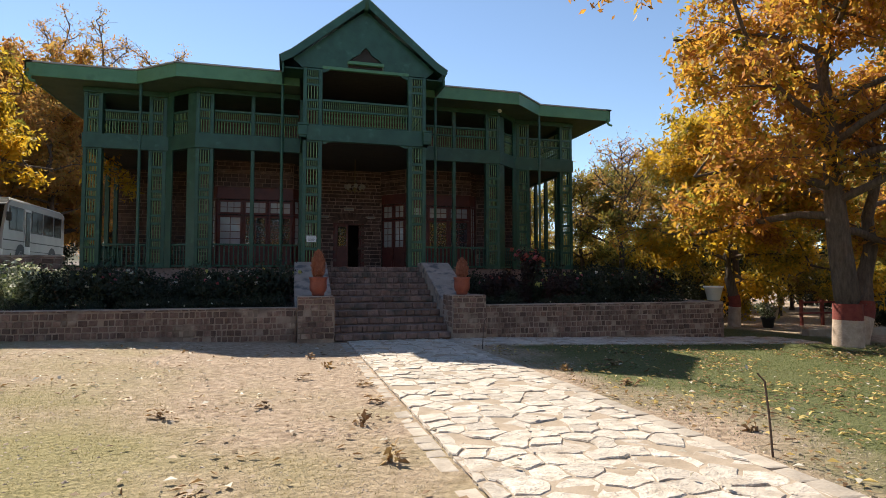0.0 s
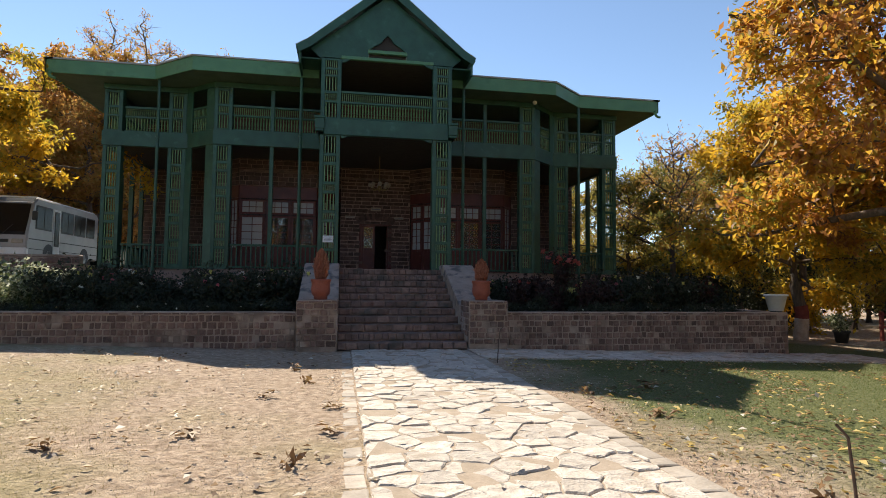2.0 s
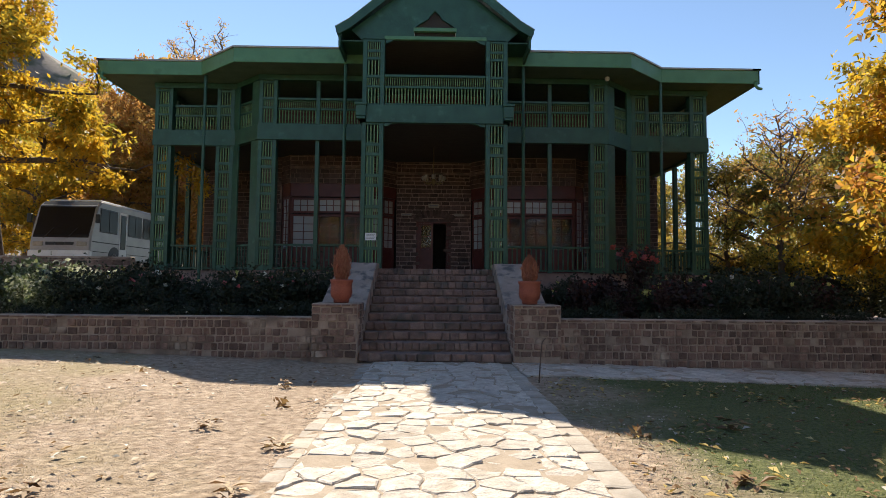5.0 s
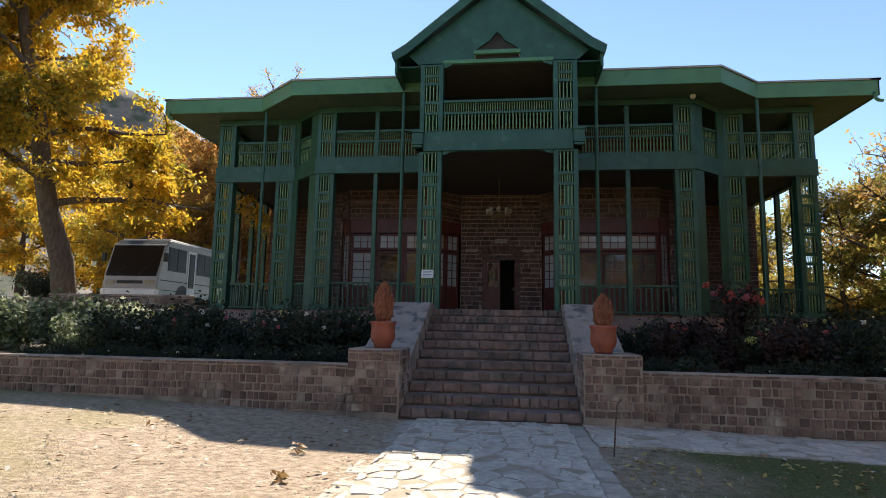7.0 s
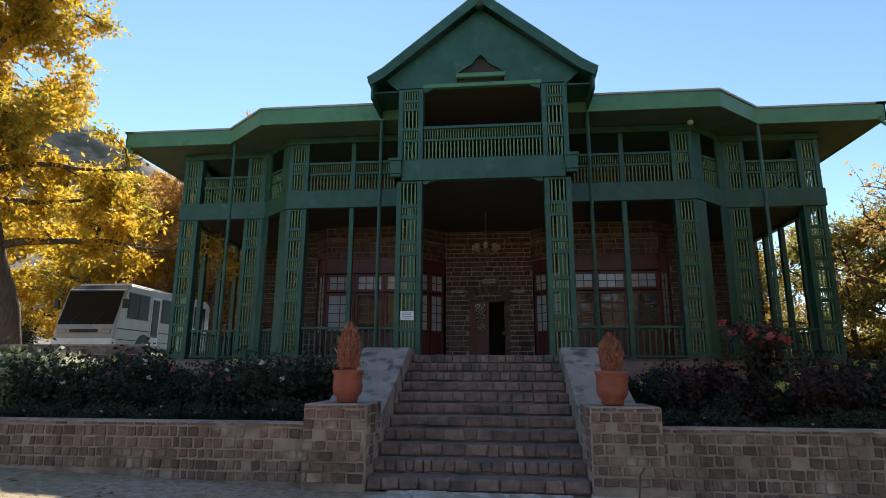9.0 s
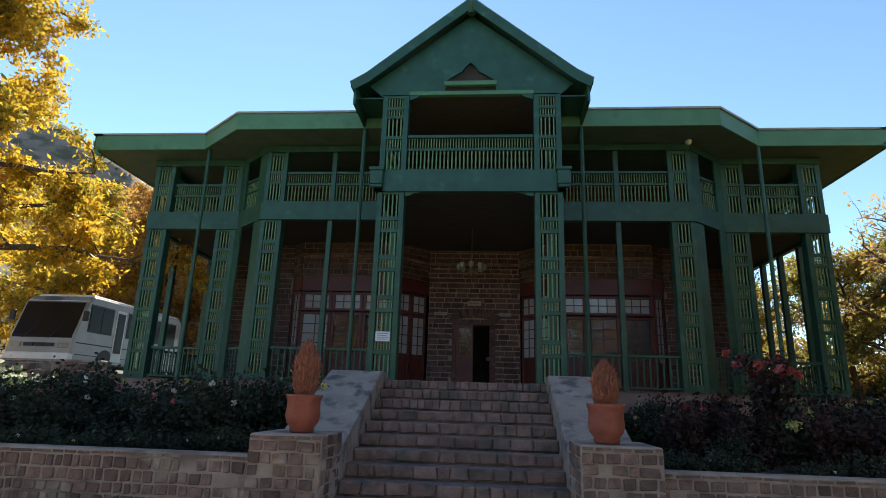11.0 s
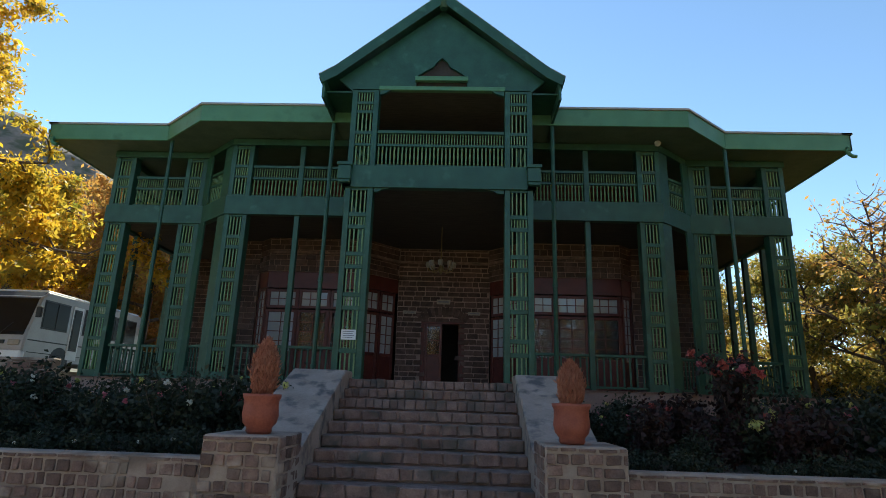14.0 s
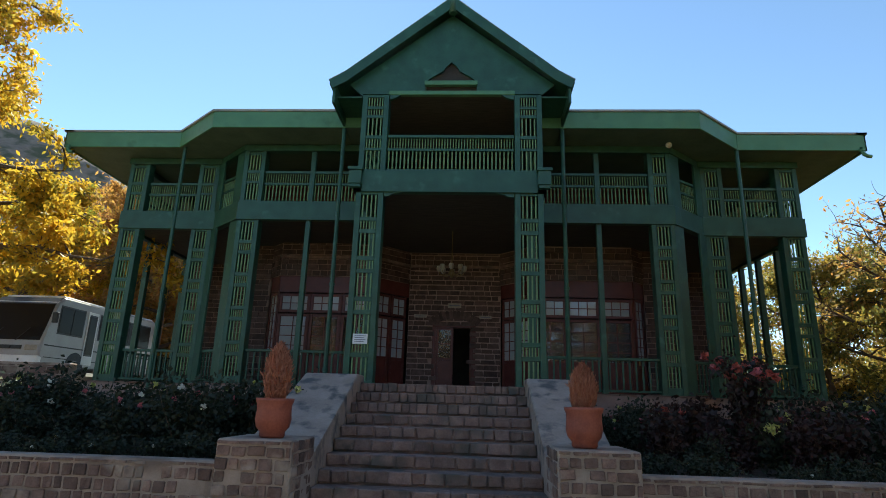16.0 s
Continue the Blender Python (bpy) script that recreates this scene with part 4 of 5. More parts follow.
for nm, x0, x1, y, top in (("retaining_wall_near", -15.7, -10.4, 3.0, 2.42), ("retaining_wall_far", -40, -15.7, 3.4, 2.3)):
    w = thing(nm, "rough pale rubble retaining wall of the terrace", "retaining wall", kind="structure")
    bm = bmesh.new()
    box(bm, x0, x1, y, y + 0.35, 0.0, top)
    part("mortar_core", bm, MORTAR, w, bevel=0.03)
    if nm.endswith("near"):
        course_wall(w, x0, x1, y - 0.01, top, lambda x: 0.9, 77, 0.2, (0.25, 0.5))


# ---- trees ----
def leaves_mesh(name, pts, size, material, seed, droop=0.4, slim=0.42, lying=False):
    """Many single leaves, each a folded blade, around the points given."""
    rng = np.random.default_rng(seed)
    n = len(pts)
    d = rng.normal(size=(n, 3))
    d[:, 2] -= droop
    if lying:
        d[:, 2] *= 0.16
    d /= np.linalg.norm(d, axis=1)[:, None]
    s = np.cross(d, rng.normal(size=(n, 3)) * (0.25, 0.25, 0) + (0, 0, 1) if lying else rng.normal(size=(n, 3)))
    s /= np.linalg.norm(s, axis=1)[:, None] + 1e-9
    L = (size * rng.uniform(0.6, 1.35, n))[:, None]
    nrm = np.cross(d, s) * L * (-0.16 if lying else 0.12)
    v = np.stack([pts, pts + d * L * 0.5 + s * L * slim * 0.5 + nrm, pts + d * L, pts + d * L * 0.5 - s * L * slim * 0.5 + nrm], 1).reshape(-1, 3)
    me = bpy.data.meshes.new(name)
    me.vertices.add(4 * n)
    me.vertices.foreach_set("co", v.astype(np.float32).ravel())
    me.loops.add(4 * n)
    me.loops.foreach_set("vertex_index", np.arange(4 * n, dtype=np.int32))
    me.polygons.add(n)
    me.polygons.foreach_set("loop_start", np.arange(0, 4 * n, 4, dtype=np.int32))
    me.update()
    me.validate()
    me.materials.append(material)
    return me


def grow(start, direction, length, steps, wander, rnd, sag=0.0):
    pts, d = [start.copy()], direction.normalized()
    for i in range(steps):
        d = (d + Vector((rnd.uniform(-wander, wander), rnd.uniform(-wander, wander), rnd.uniform(-wander, wander) - sag))).normalized()
        pts.append(pts[-1] + d * (length / steps))
    return pts


def tree(at, height, radius, low, trunk_r, material, count, leaf, seed, label, lean=(0, 0), band=True, limbs=14, spread=0.4, sag=0.10, top=0.75):
    rnd = random.Random(seed)
    rng = np.random.default_rng(seed)
    t = thing("tree", label, "tree", "autumn trees", at=at)
    bm = bmesh.new()
    crown_top = height * top
    spine = [Vector((lean[0] * (z / height) * height + rnd.uniform(-0.12, 0.12) * (z > 0), lean[1] * z + rnd.uniform(-0.12, 0.12) * (z > 0), z)) for z in np.linspace(0, crown_top, 9)]
    spine[0] += Vector((0, 0, -0.25))
    limb(bm, spine, trunk_r, trunk_r * 0.22, 12)
    sources, weights = [], []
    for i in range(limbs):
        f = (i + rnd.uniform(0, 1)) / limbs
        z = low + (crown_top - low) * f
        k = min(7, int(z / crown_top * 8))
        s = spine[k].lerp(spine[k + 1], z / crown_top * 8 - k)
        a = i * 2.4 + rnd.uniform(-0.5, 0.5)
        out = radius * (1 - 0.45 * f) * rnd.uniform(0.7, 1.05)
        up = 0.25 + 0.7 * f
        b = grow(s, Vector((math.cos(a), math.sin(a), up)), out, 6, 0.22, rnd, sag * 0.5)
        limb(bm, b, trunk_r * (0.36 - 0.2 * f), 0.03, 7)
        for j in range(7):
            q = b[2 + j % 5]
            a2 = rnd.uniform(0, 6.28)
            c = grow(q, Vector((math.cos(a2) + 0.6 * math.cos(a), math.sin(a2) + 0.6 * math.sin(a), rnd.uniform(-0.1, 0.9))), out * rnd.uniform(0.3, 0.6), 5, 0.3, rnd, sag)
            limb(bm, c, 0.035, 0.008, 5)
            for _ in range(3):
                e = grow(c[rnd.randint(1, 4)], Vector((rnd.uniform(-1, 1), rnd.uniform(-1, 1), rnd.uniform(-0.6, 0.8))), rnd.uniform(0.5, 1.1), 3, 0.3, rnd, sag)
                limb(bm, e, 0.014, 0.004, 4)
                sources.append([tuple(p) for p in e])
            sources.append([tuple(p) for p in c[2:]])
    part("trunk", bm, BARK, t)
    segs = [(np.array(s[i]), np.array(s[i + 1])) for s in sources for i in range(len(s) - 1)]
    A, B = np.array([s[0] for s in segs]), np.array([s[1] for s in segs])
    wts = rng.uniform(0.15, 1.0, len(segs)) ** 1.5
    idx = rng.choice(len(segs), count, p=wts / wts.sum())
    u = rng.uniform(0, 1, (count, 1))
    pts = A[idx] * (1 - u) + B[idx] * u + rng.normal(0, 0.17, (count, 3)) * (spread / 0.4)
    crown = new("crown", leaves_mesh("crown", pts, leaf, material, seed + 1))
    crown.parent = t
    if band:
        for nm, z0, z1, mt in (("whitewashed_base", 0.0, 0.75, WHITEWASH), ("red_band", 0.75, 1.2, BAND)):
            bm = bmesh.new()
            def ctr(z):
                k = z / crown_top * 8
                i = min(7, int(k))
                return spine[i].lerp(spine[i + 1], k - i)
            r0, r1 = (trunk_r * (1 - 0.78 * z / crown_top) + 0.02 for z in (z0, z1))
            limb(bm, [Vector((*ctr(z).xy, z)) for z in (z0 - (0.3 if z0 == 0 else 0), (z0 + z1) / 2, z1)], r0, r1, 12)
            part(nm, bm, mt, t, "whitewashed lower trunk" if z0 == 0 else "dark red painted band")
    return t


tree((12.5, -7.6, -0.3), 14.5, 7.0, 3.0, 0.37, AUTUMN, 56000, 0.21, 11, "large walnut tree in amber leaf with whitewashed base", (-0.06, 0.0), limbs=22)
tree((13.6, -7.0, -0.3), 10, 4.5, 4.0, 0.26, AUTUMN, 14000, 0.2, 17, "leaning second stem in amber leaf", (0.22, 0.05), band=True, limbs=9)
tree((14.9, -0.7, -0.3), 10.0, 5.2, 2.0, 0.23, YELLOW, 42000, 0.2, 12, "drooping golden yellow tree with whitewashed base", (-0.05, 0.0), limbs=16, sag=0.22)
tree((-15.8, 3.95, 2.1), 14.5, 5.2, 3.4, 0.42, YELLOW, 60000, 0.21, 13, "tall yellow autumn tree on the terrace edge", (-0.02, -0.3), band=False, limbs=22, top=0.85)
back_a = tree((14.5, 11, -0.3), 9.5, 4.6, 1.2, 0.2, OLIVE, 24000, 0.19, 14, "tangled olive and ochre tree beside the house", (0, 0), band=False, limbs=15)
for x, y, s, r in ((18.5, 7, 0.95, 80), (20, 15, 1.15, 200), (13.5, 18, 1.0, 300), (24, -1, 0.9, 30), (27, 8, 1.2, 140), (30, -8, 1.0, 250), (24, -9, 0.8, 90), (34, 0, 1.1, 15), (36, -14, 1.1, 70), (28, -18, 1.0, 170), (40, 10, 1.3, 200), (46, -6, 1.3, 260), (22, 4, 0.8, 310), (50, 20, 1.4, 20), (40, -26, 1.2, 20)):
    copy_thing(back_a, pose(x, y, -0.35, 0, 0, r) @ Matrix.Scale(s, 4))
back_b = tree((-15.5, 16, 2.1), 11, 5.2, 1.4, 0.3, RUST, 24000, 0.24, 15, "rust and gold tree of the terrace and the unseen sky screen", (0, 0), band=False, limbs=15)
back_c = tree((-21.5, 14.5, 2.1), 11, 5.2, 1.8, 0.3, YELLOW, 22000, 0.24, 16, "golden tree of the terrace and the unseen sky screen", (0, 0), band=False, limbs=14)
for src, spots_b in ((back_b, ((-17, 21, 1.35, 70), (-20.5, 26, 1.4, 160), (-15, 27, 1.3, 240), (-24, 29, 1.45, 20), (-18.5, 33, 1.4, 310), (-13, 34, 1.2, 130), (-28, 33, 1.4, 60), (-23, 38, 1.4, 200), (-30, 44, 1.4, 50), (-38, 10, 1.0, 130))),
                     (back_c, ((-24.5, 22, 1.0, 10), (-31, 18, 1.0, 20), (-29, 9, 0.8, 60), (-35, 30, 1.2, 310), (-40, 40, 1.3, 90), (-44, 22, 1.2, 100)))):
    for x, y, s, r in spots_b:
        copy_thing(src, pose(x, y, 2.1, 0, 0, r) @ Matrix.Scale(s, 4))
# unseen trees around the camera, added to block sky light and darken reflections
for k, (x, y, s, r) in enumerate(((34, -18, 1.2, 10), (22, -34, 1.2, 100), (4, -40, 1.1, 200), (-16, -36, 1.2, 300), (-30, -22, 1.1, 40), (-34, -6, 1.0, 90), (38, 4, 1.2, 180), (-6, -42, 1.2, 80), (-11, -46, 1.3, 20), (12, -44, 1.3, 140), (17, -39, 1.1, 60), (-24, -40, 1.3, 220), (28, -42, 1.3, 260), (0, -50, 1.4, 330), (8, -52, 1.4, 40), (-18, -50, 1.4, 120), (20, -52, 1.4, 170))):
    copy_thing(back_b if k % 2 else back_c, pose(x, y, -0.3 if x > 0 else 0.2, 0, 0, r) @ Matrix.Scale(s, 4))
bare = tree((-15.5, 25, 2.1), 21, 5.0, 6, 0.25, RUST, 2600, 0.22, 19, "tall nearly bare tree behind the house", (0, 0), band=False, limbs=16, sag=-0.08)
copy_thing(bare, pose(-12.5, 28, 2.1, 0, 0, 120))
copy_thing(bare, pose(-18.5, 25, 2.1, 0, 0, 220))
bare_e = tree((15.5, 8.5, -0.3), 11, 4.0, 3, 0.2, RUST, 1800, 0.2, 23, "nearly bare twiggy tree beside the house", (0.03, 0), band=False, limbs=14, sag=-0.05)
copy_thing(bare_e, pose(19, 3.5, -0.3, 0, 0, 150))


# ---- shrubs and flowers ----
def shrub(name, label, category, material, h, r, count, leaf, seed, flowers=(), n_fl=0, fl_r=0.05, upright=0.8, at=(0, 0, 0)):
    rnd = random.Random(seed)
    rng = np.random.default_rng(seed)
    t = thing(name, label, category, "garden shrubs", at=at)
    bm = bmesh.new()
    tips, pts = [], []
    for i in range(11):
        a = rnd.uniform(0, 6.28)
        g = grow(Vector((rnd.uniform(-0.1, 0.1), rnd.uniform(-0.1, 0.1), -0.03)), Vector((math.cos(a) * r / h, math.sin(a) * r / h, upright)), h * rnd.uniform(0.75, 1.05), 5, 0.16, rnd)
        limb(bm, g, 0.012, 0.004, 4)
        tips.append(g[-1])
        pts += [(np.array(g[k]), np.array(g[k + 1])) for k in range(1, 5)]
    part("stem", bm, BARK, t)
    A, B = np.array([p[0] for p in pts]), np.array([p[1] for p in pts])
    idx = rng.integers(0, len(pts), count)
    u = rng.uniform(0, 1, (count, 1))
    P = A[idx] * (1 - u) + B[idx] * u + rng.normal(0, 1, (count, 3)) * (r * 0.3, r * 0.3, h * 0.09)
    P[:, 2] = np.maximum(P[:, 2], 0.02)
    ob = new("foliage", leaves_mesh("foliage", P, leaf, material, seed, 0.1, 0.6))
    ob.parent = t
    for k in range(n_fl):
        c = tips[k % len(tips)] + Vector((rnd.uniform(-r, r), rnd.uniform(-r, r), rnd.uniform(-0.25, 0.08))) * (0.5 if n_fl < 12 else 0.8)
        n = 60
        dirs = rng.normal(size=(n, 3))
        dirs /= np.linalg.norm(dirs, axis=1)[:, None]
        fo = new("blossom", leaves_mesh("blossom", np.array(c)[None] + dirs * fl_r * 0.5, fl_r * 0.7, flowers[k % len(flowers)], seed + k, 0, 0.9))
        fo.parent = t
    return t


BED = 0.74
kinds = [
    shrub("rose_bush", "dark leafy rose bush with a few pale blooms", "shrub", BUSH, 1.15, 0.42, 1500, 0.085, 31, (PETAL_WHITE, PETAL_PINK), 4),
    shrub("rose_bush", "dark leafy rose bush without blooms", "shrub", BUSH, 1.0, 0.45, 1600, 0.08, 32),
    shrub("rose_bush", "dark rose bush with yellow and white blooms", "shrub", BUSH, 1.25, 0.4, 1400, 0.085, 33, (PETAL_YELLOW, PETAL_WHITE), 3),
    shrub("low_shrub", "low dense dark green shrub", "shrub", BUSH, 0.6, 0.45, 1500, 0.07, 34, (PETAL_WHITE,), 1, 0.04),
]
red_kinds = [
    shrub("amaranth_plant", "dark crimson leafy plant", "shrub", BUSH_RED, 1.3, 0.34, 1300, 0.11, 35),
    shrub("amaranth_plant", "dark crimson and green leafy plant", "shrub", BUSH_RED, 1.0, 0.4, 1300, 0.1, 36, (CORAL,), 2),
]
# stands in tree shade; its sunlit look comes from the leaf colour
pale = shrub("variegated_shrub", "pale variegated shrub with sunlight put into its leaf colour", "shrub", BUSH_PALE, 1.25, 0.5, 1500, 0.13, 37)
rnd = random.Random(8)
used = set()
for s in (-1, 1):
    for row, y in enumerate((-4.3, -3.2, -2.0, -0.7, 0.6, 1.5)):
        x = 2.95 + 0.3 * (row % 2)
        while x < (9.7 if s > 0 else 10.2):
            far = (x > 6.2 and y > 1.4)
            px, py = s * x + rnd.uniform(-0.2, 0.2), y + rnd.uniform(-0.3, 0.3)
            if row == 0:
                src = kinds[3]
            elif s > 0 and rnd.random() < 0.5:
                src = rnd.choice(red_kinds)
            else:
                src = rnd.choice(kinds[:3] if row > 1 else kinds)
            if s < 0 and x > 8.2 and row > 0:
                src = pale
            m = pose(px, py, BED, 0, 0, rnd.uniform(0, 360)) @ Matrix.Scale(rnd.uniform(0.8, 1.12) * (0.8 if row == 0 else 0.72 if s > 0 and x < 4.3 else 1), 4)
            if not far:
                if src.name not in used:
                    used.add(src.name)
                    src.matrix_basis = m
                else:
                    copy_thing(src, m)
            x += rnd.uniform(0.62, 0.9)
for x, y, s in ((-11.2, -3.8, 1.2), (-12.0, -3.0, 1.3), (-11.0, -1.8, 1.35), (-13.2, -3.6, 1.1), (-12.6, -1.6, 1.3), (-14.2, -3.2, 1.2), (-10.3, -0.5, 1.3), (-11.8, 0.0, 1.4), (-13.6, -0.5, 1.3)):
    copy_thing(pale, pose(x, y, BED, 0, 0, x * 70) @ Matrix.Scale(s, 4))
shrub("dahlia_plant", "tall dahlia covered with round coral blooms", "flower", BUSH_RED, 1.95, 0.2, 1500, 0.1, 41, (CORAL, CORAL, PETAL_PINK), 22, 0.078, at=(5.3, -2.0, BED))
shrub("rose_bush", "rose with one large pale yellow bloom", "shrub", BUSH, 1.0, 0.35, 1200, 0.085, 42, (PETAL_YELLOW,), 2, 0.1, at=(5.35, -3.0, BED))
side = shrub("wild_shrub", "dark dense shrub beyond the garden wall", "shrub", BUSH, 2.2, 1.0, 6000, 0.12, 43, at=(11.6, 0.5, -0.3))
for x, y, s in ((12.2, 3.5, 1.2), (11.4, 6.0, 1.3), (13.4, 5.5, 1.1), (13.0, 9.0, 1.3), (17, 3, 1.0), (20, -3, 0.8), (22.5, -5, 0.7), (25, -7, 0.8), (28, -3, 0.9), (31, -11, 0.9), (26, -13, 0.7), (21, -8, 0.8), (23, -11, 0.8), (33, -6, 1.1), (36, -2, 1.2), (38, -9, 1.2), (30, 2, 1.1), (33, 8, 1.3), (42, -14, 1.3), (34, -17, 1.1), (29, -14, 0.9), (44, -2, 1.4), (-18, 13, 0.8), (-22, 10, 0.9), (-26, 15, 0.9), (-20, 21, 0.9), (-31, 12, 1.0), (-16, 18, 0.8),
                (16, 14, 1.9), (19.5, 12, 2.0), (23.5, 11, 2.1), (27, 13, 2.2), (30, 7.5, 2.0), (34, 13, 2.3), (25, 18, 2.2), (38, 6, 2.2), (43, 1, 2.3), (17.5, 19, 2.2), (41, -6, 2.0), (36, -12, 1.8), (47, -12, 2.2), (21, 22, 2.4), (13.6, 14, 1.7)):
    copy_thing(side, pose(x, y, -0.3 if x > 0 else 2.1, 0, 0, x * 90) @ Matrix.Scale(s, 4))


# ---- pots ----
def potted(at, label, h, r, seed):
    t = thing("plant_pot", label, "plant pot", "terracotta pots", at=at)
    bm = bmesh.new()
    lathe(bm, [(0.14, 0.0), (0.16, 0.03), (0.155, 0.07), (0.205, 0.13), (0.225, 0.22), (0.215, 0.32), (0.215, 0.40), (0.235, 0.44), (0.24, 0.48), (0.205, 0.48), (0.195, 0.43)], sides=28)
    part("pot", bm, TERRA, t)
    rng = np.random.default_rng(seed)
    n = 5200
    z = rng.uniform(0, 1, n)
    prof = r * np.sin(np.clip(z * 0.9 + 0.12, 0, 1) * math.pi) ** 0.55
    a = rng.uniform(0, 6.28, n)
    q = np.sqrt(rng.uniform(0.2, 1, n)) * prof
    P = np.stack([q * np.cos(a), q * np.sin(a), 0.42 + z * h], 1)
    o = new("dry_plant", leaves_mesh("dry_plant", P, 0.085, DRY_PLANT, seed, -3.5, 0.2))
    o.parent = t
    tagged(o, "dry reddish bushy plant")
    return t


potted((-1.87, -5.0, 1.165), "terracotta pot with a tall dry reddish plant", 0.70, 0.17, 51)
potted((2.02, -5.0, 1.165), "terracotta pot with a shorter dry reddish plant", 0.52, 0.16, 52)
wp = thing("planter", "white tapered planter on the end of the wall", "planter", at=(10.3, -4.98, 0.885))
bm = bmesh.new()
lathe(bm, [(0.18, 0.03), (0.27, 0.43), (0.3, 0.43), (0.3, 0.48), (0.25, 0.48), (0.24, 0.42)], sides=20)
part("tub", bm, WHITE, wp)
bm = bmesh.new()
lathe(bm, [(0.15, 0), (0.16, 0.03)], sides=16)
part("foot", bm, BLACK, wp)
dp = shrub("potted_shrub", "small leafy shrub in a dark pot under trees", "plant pot", BUSH_PALE, 0.7, 0.3, 700, 0.09, 45, at=(15.9, -1.4, 0.05))
bm = bmesh.new()
lathe(bm, [(0.18, -0.42), (0.24, -0.08), (0.27, -0.06), (0.27, 0.0), (0.22, 0.0), (0.21, -0.05)], sides=16)
part("pot", bm, BLACK, dp)


# ---- bus ----
def bus(at, turn):
    b = thing("bus", "white and grey small coach parked on the terrace", "bus", at=at, turn=turn)
    W, L = 2.3, 6.9
    prof = [(0.0, 0.35), (-0.06, 0.8), (0.02, 1.25), (0.16, 1.6), (0.42, 2.45), (0.75, 2.68), (L - 0.2, 2.68), (L, 2.5), (L, 0.35)]
    bm = bmesh.new()
    prism(bm, prof, "x", -W, 0)
    part("body", bm, BUS_GREY, b, bevel=0.05)
    bm = bmesh.new()
    box(bm, -W + 0.12, -0.12, 0.8, L - 0.15, 2.66, 2.76)
    part("roof", bm, WHITE, b, bevel=0.04)
    bm = bmesh.new()
    prism(bm, [(-0.012, 1.16), (0.0, 1.28), (0.135, 1.62), (0.385, 2.42), (0.43, 2.42), (0.2, 1.6), (0.06, 1.16)], "x", -W + 0.1, -0.1)
    part("windscreen", bm, GLASS_DARK, b)
    bm = bmesh.new()
    prism(bm, [(0.375, 2.40), (0.69, 2.67), (0.74, 2.63), (0.44, 2.38)], "x", -W + 0.08, -0.08)
    part("destination_panel", bm, BLACK, b)
    for x in (-W + 0.5, -0.9):
        bm = bmesh.new()
        tube(bm, (x, -0.03, 1.14), (x + 0.35, 0.06, 1.56), 0.014, 0.01, 5)
        part("wiper", bm, BLACK, b)
    for y0, y1 in ((0.62, 1.22), (1.27, 1.88), (2.85, 3.4), (3.45, 4.0), (4.2, 4.75), (4.8, 5.3), (5.5, 6.4)):
        part("window_surround", _panel(0.0, 0.008, y0 - 0.05, y1 + 0.05, 1.43, 2.4), BLACK, b, bevel=0.003)
        part("side_window", _panel(0.008, 0.018, y0, y1, 1.48, 2.35), GLASS_DARK, b)
    part("skirt_line", _panel(0.0, 0.012, 0.15, L - 0.1, 0.62, 0.645), BLACK, b)
    for y in (1.75, 5.3):
        bm = bmesh.new()
        prism(bm, [(y + 0.5 * math.cos(math.pi * k / 10), 0.4 + 0.5 * math.sin(math.pi * k / 10)) for k in range(11)], "x", -0.02, 0.006)
        part("wheel_arch", bm, BLACK, b)
    door = part("door", _panel(0.0, 0.02, 2.08, 2.68, 0.5, 2.4), WHITE, b, "white folding passenger door", 0.01)
    part("door_seal", _panel(0.02, 0.026, 2.15, 2.61, 0.82, 2.3), BLACK, door, bevel=0.002)
    part("door_glass", _panel(0.026, 0.034, 2.2, 2.56, 0.88, 2.24), GLASS_DARK, door)
    part("trim_strip", _panel(0.0, 0.014, 0.1, L - 0.1, 1.0, 1.04), BLACK, b)
    for x in (-W + 0.32, -0.32):
        bm = bmesh.new()
        box(bm, x - 0.2, x + 0.2, -0.09, 0.0, 0.82, 1.0)
        part("headlight", bm, FROST, b, bevel=0.03)
    for k in range(3):
        bm = bmesh.new()
        box(bm, -W / 2 - 0.52 + k * 0.36, -W / 2 - 0.2 + k * 0.36, -0.09, -0.03, 0.86, 0.98)
        part("grille_slot", bm, BLACK, b)
    bm = bmesh.new()
    box(bm, -W - 0.02, 0.02, -0.14, 0.1, 0.35, 0.66)
    part("bumper", bm, WHITE, b, bevel=0.05)
    for x in (-W - 0.16, 0.16):
        bm = bmesh.new()
        box(bm, x - 0.09, x + 0.09, 0.1, 0.2, 1.75, 2.1)
        part("mirror", bm, BLACK, b, bevel=0.02)
    for y in (1.75, 5.3):
        for x in (-W + 0.02, -0.26):
            wheel = part("wheel", _wheel(x, y, 0.40, 0.26), BLACK, b)
            part("rim", _wheel(x - 0.006, y, 0.22, 0.272), BUS_GREY, wheel)
    return b


def _panel(x0, x1, y0, y1, z0, z1):
    bm = bmesh.new()
    box(bm, x0 - 0.002, x1, y0, y1, z0, z1)
    return bm


def _wheel(x, y, r, w):
    bm = bmesh.new()
    tube(bm, (x, y, 0.40), (x + w, y, 0.40), r, r, 20)
    return bm


bus((-13.35, 5.65, 2.1), 1.5)

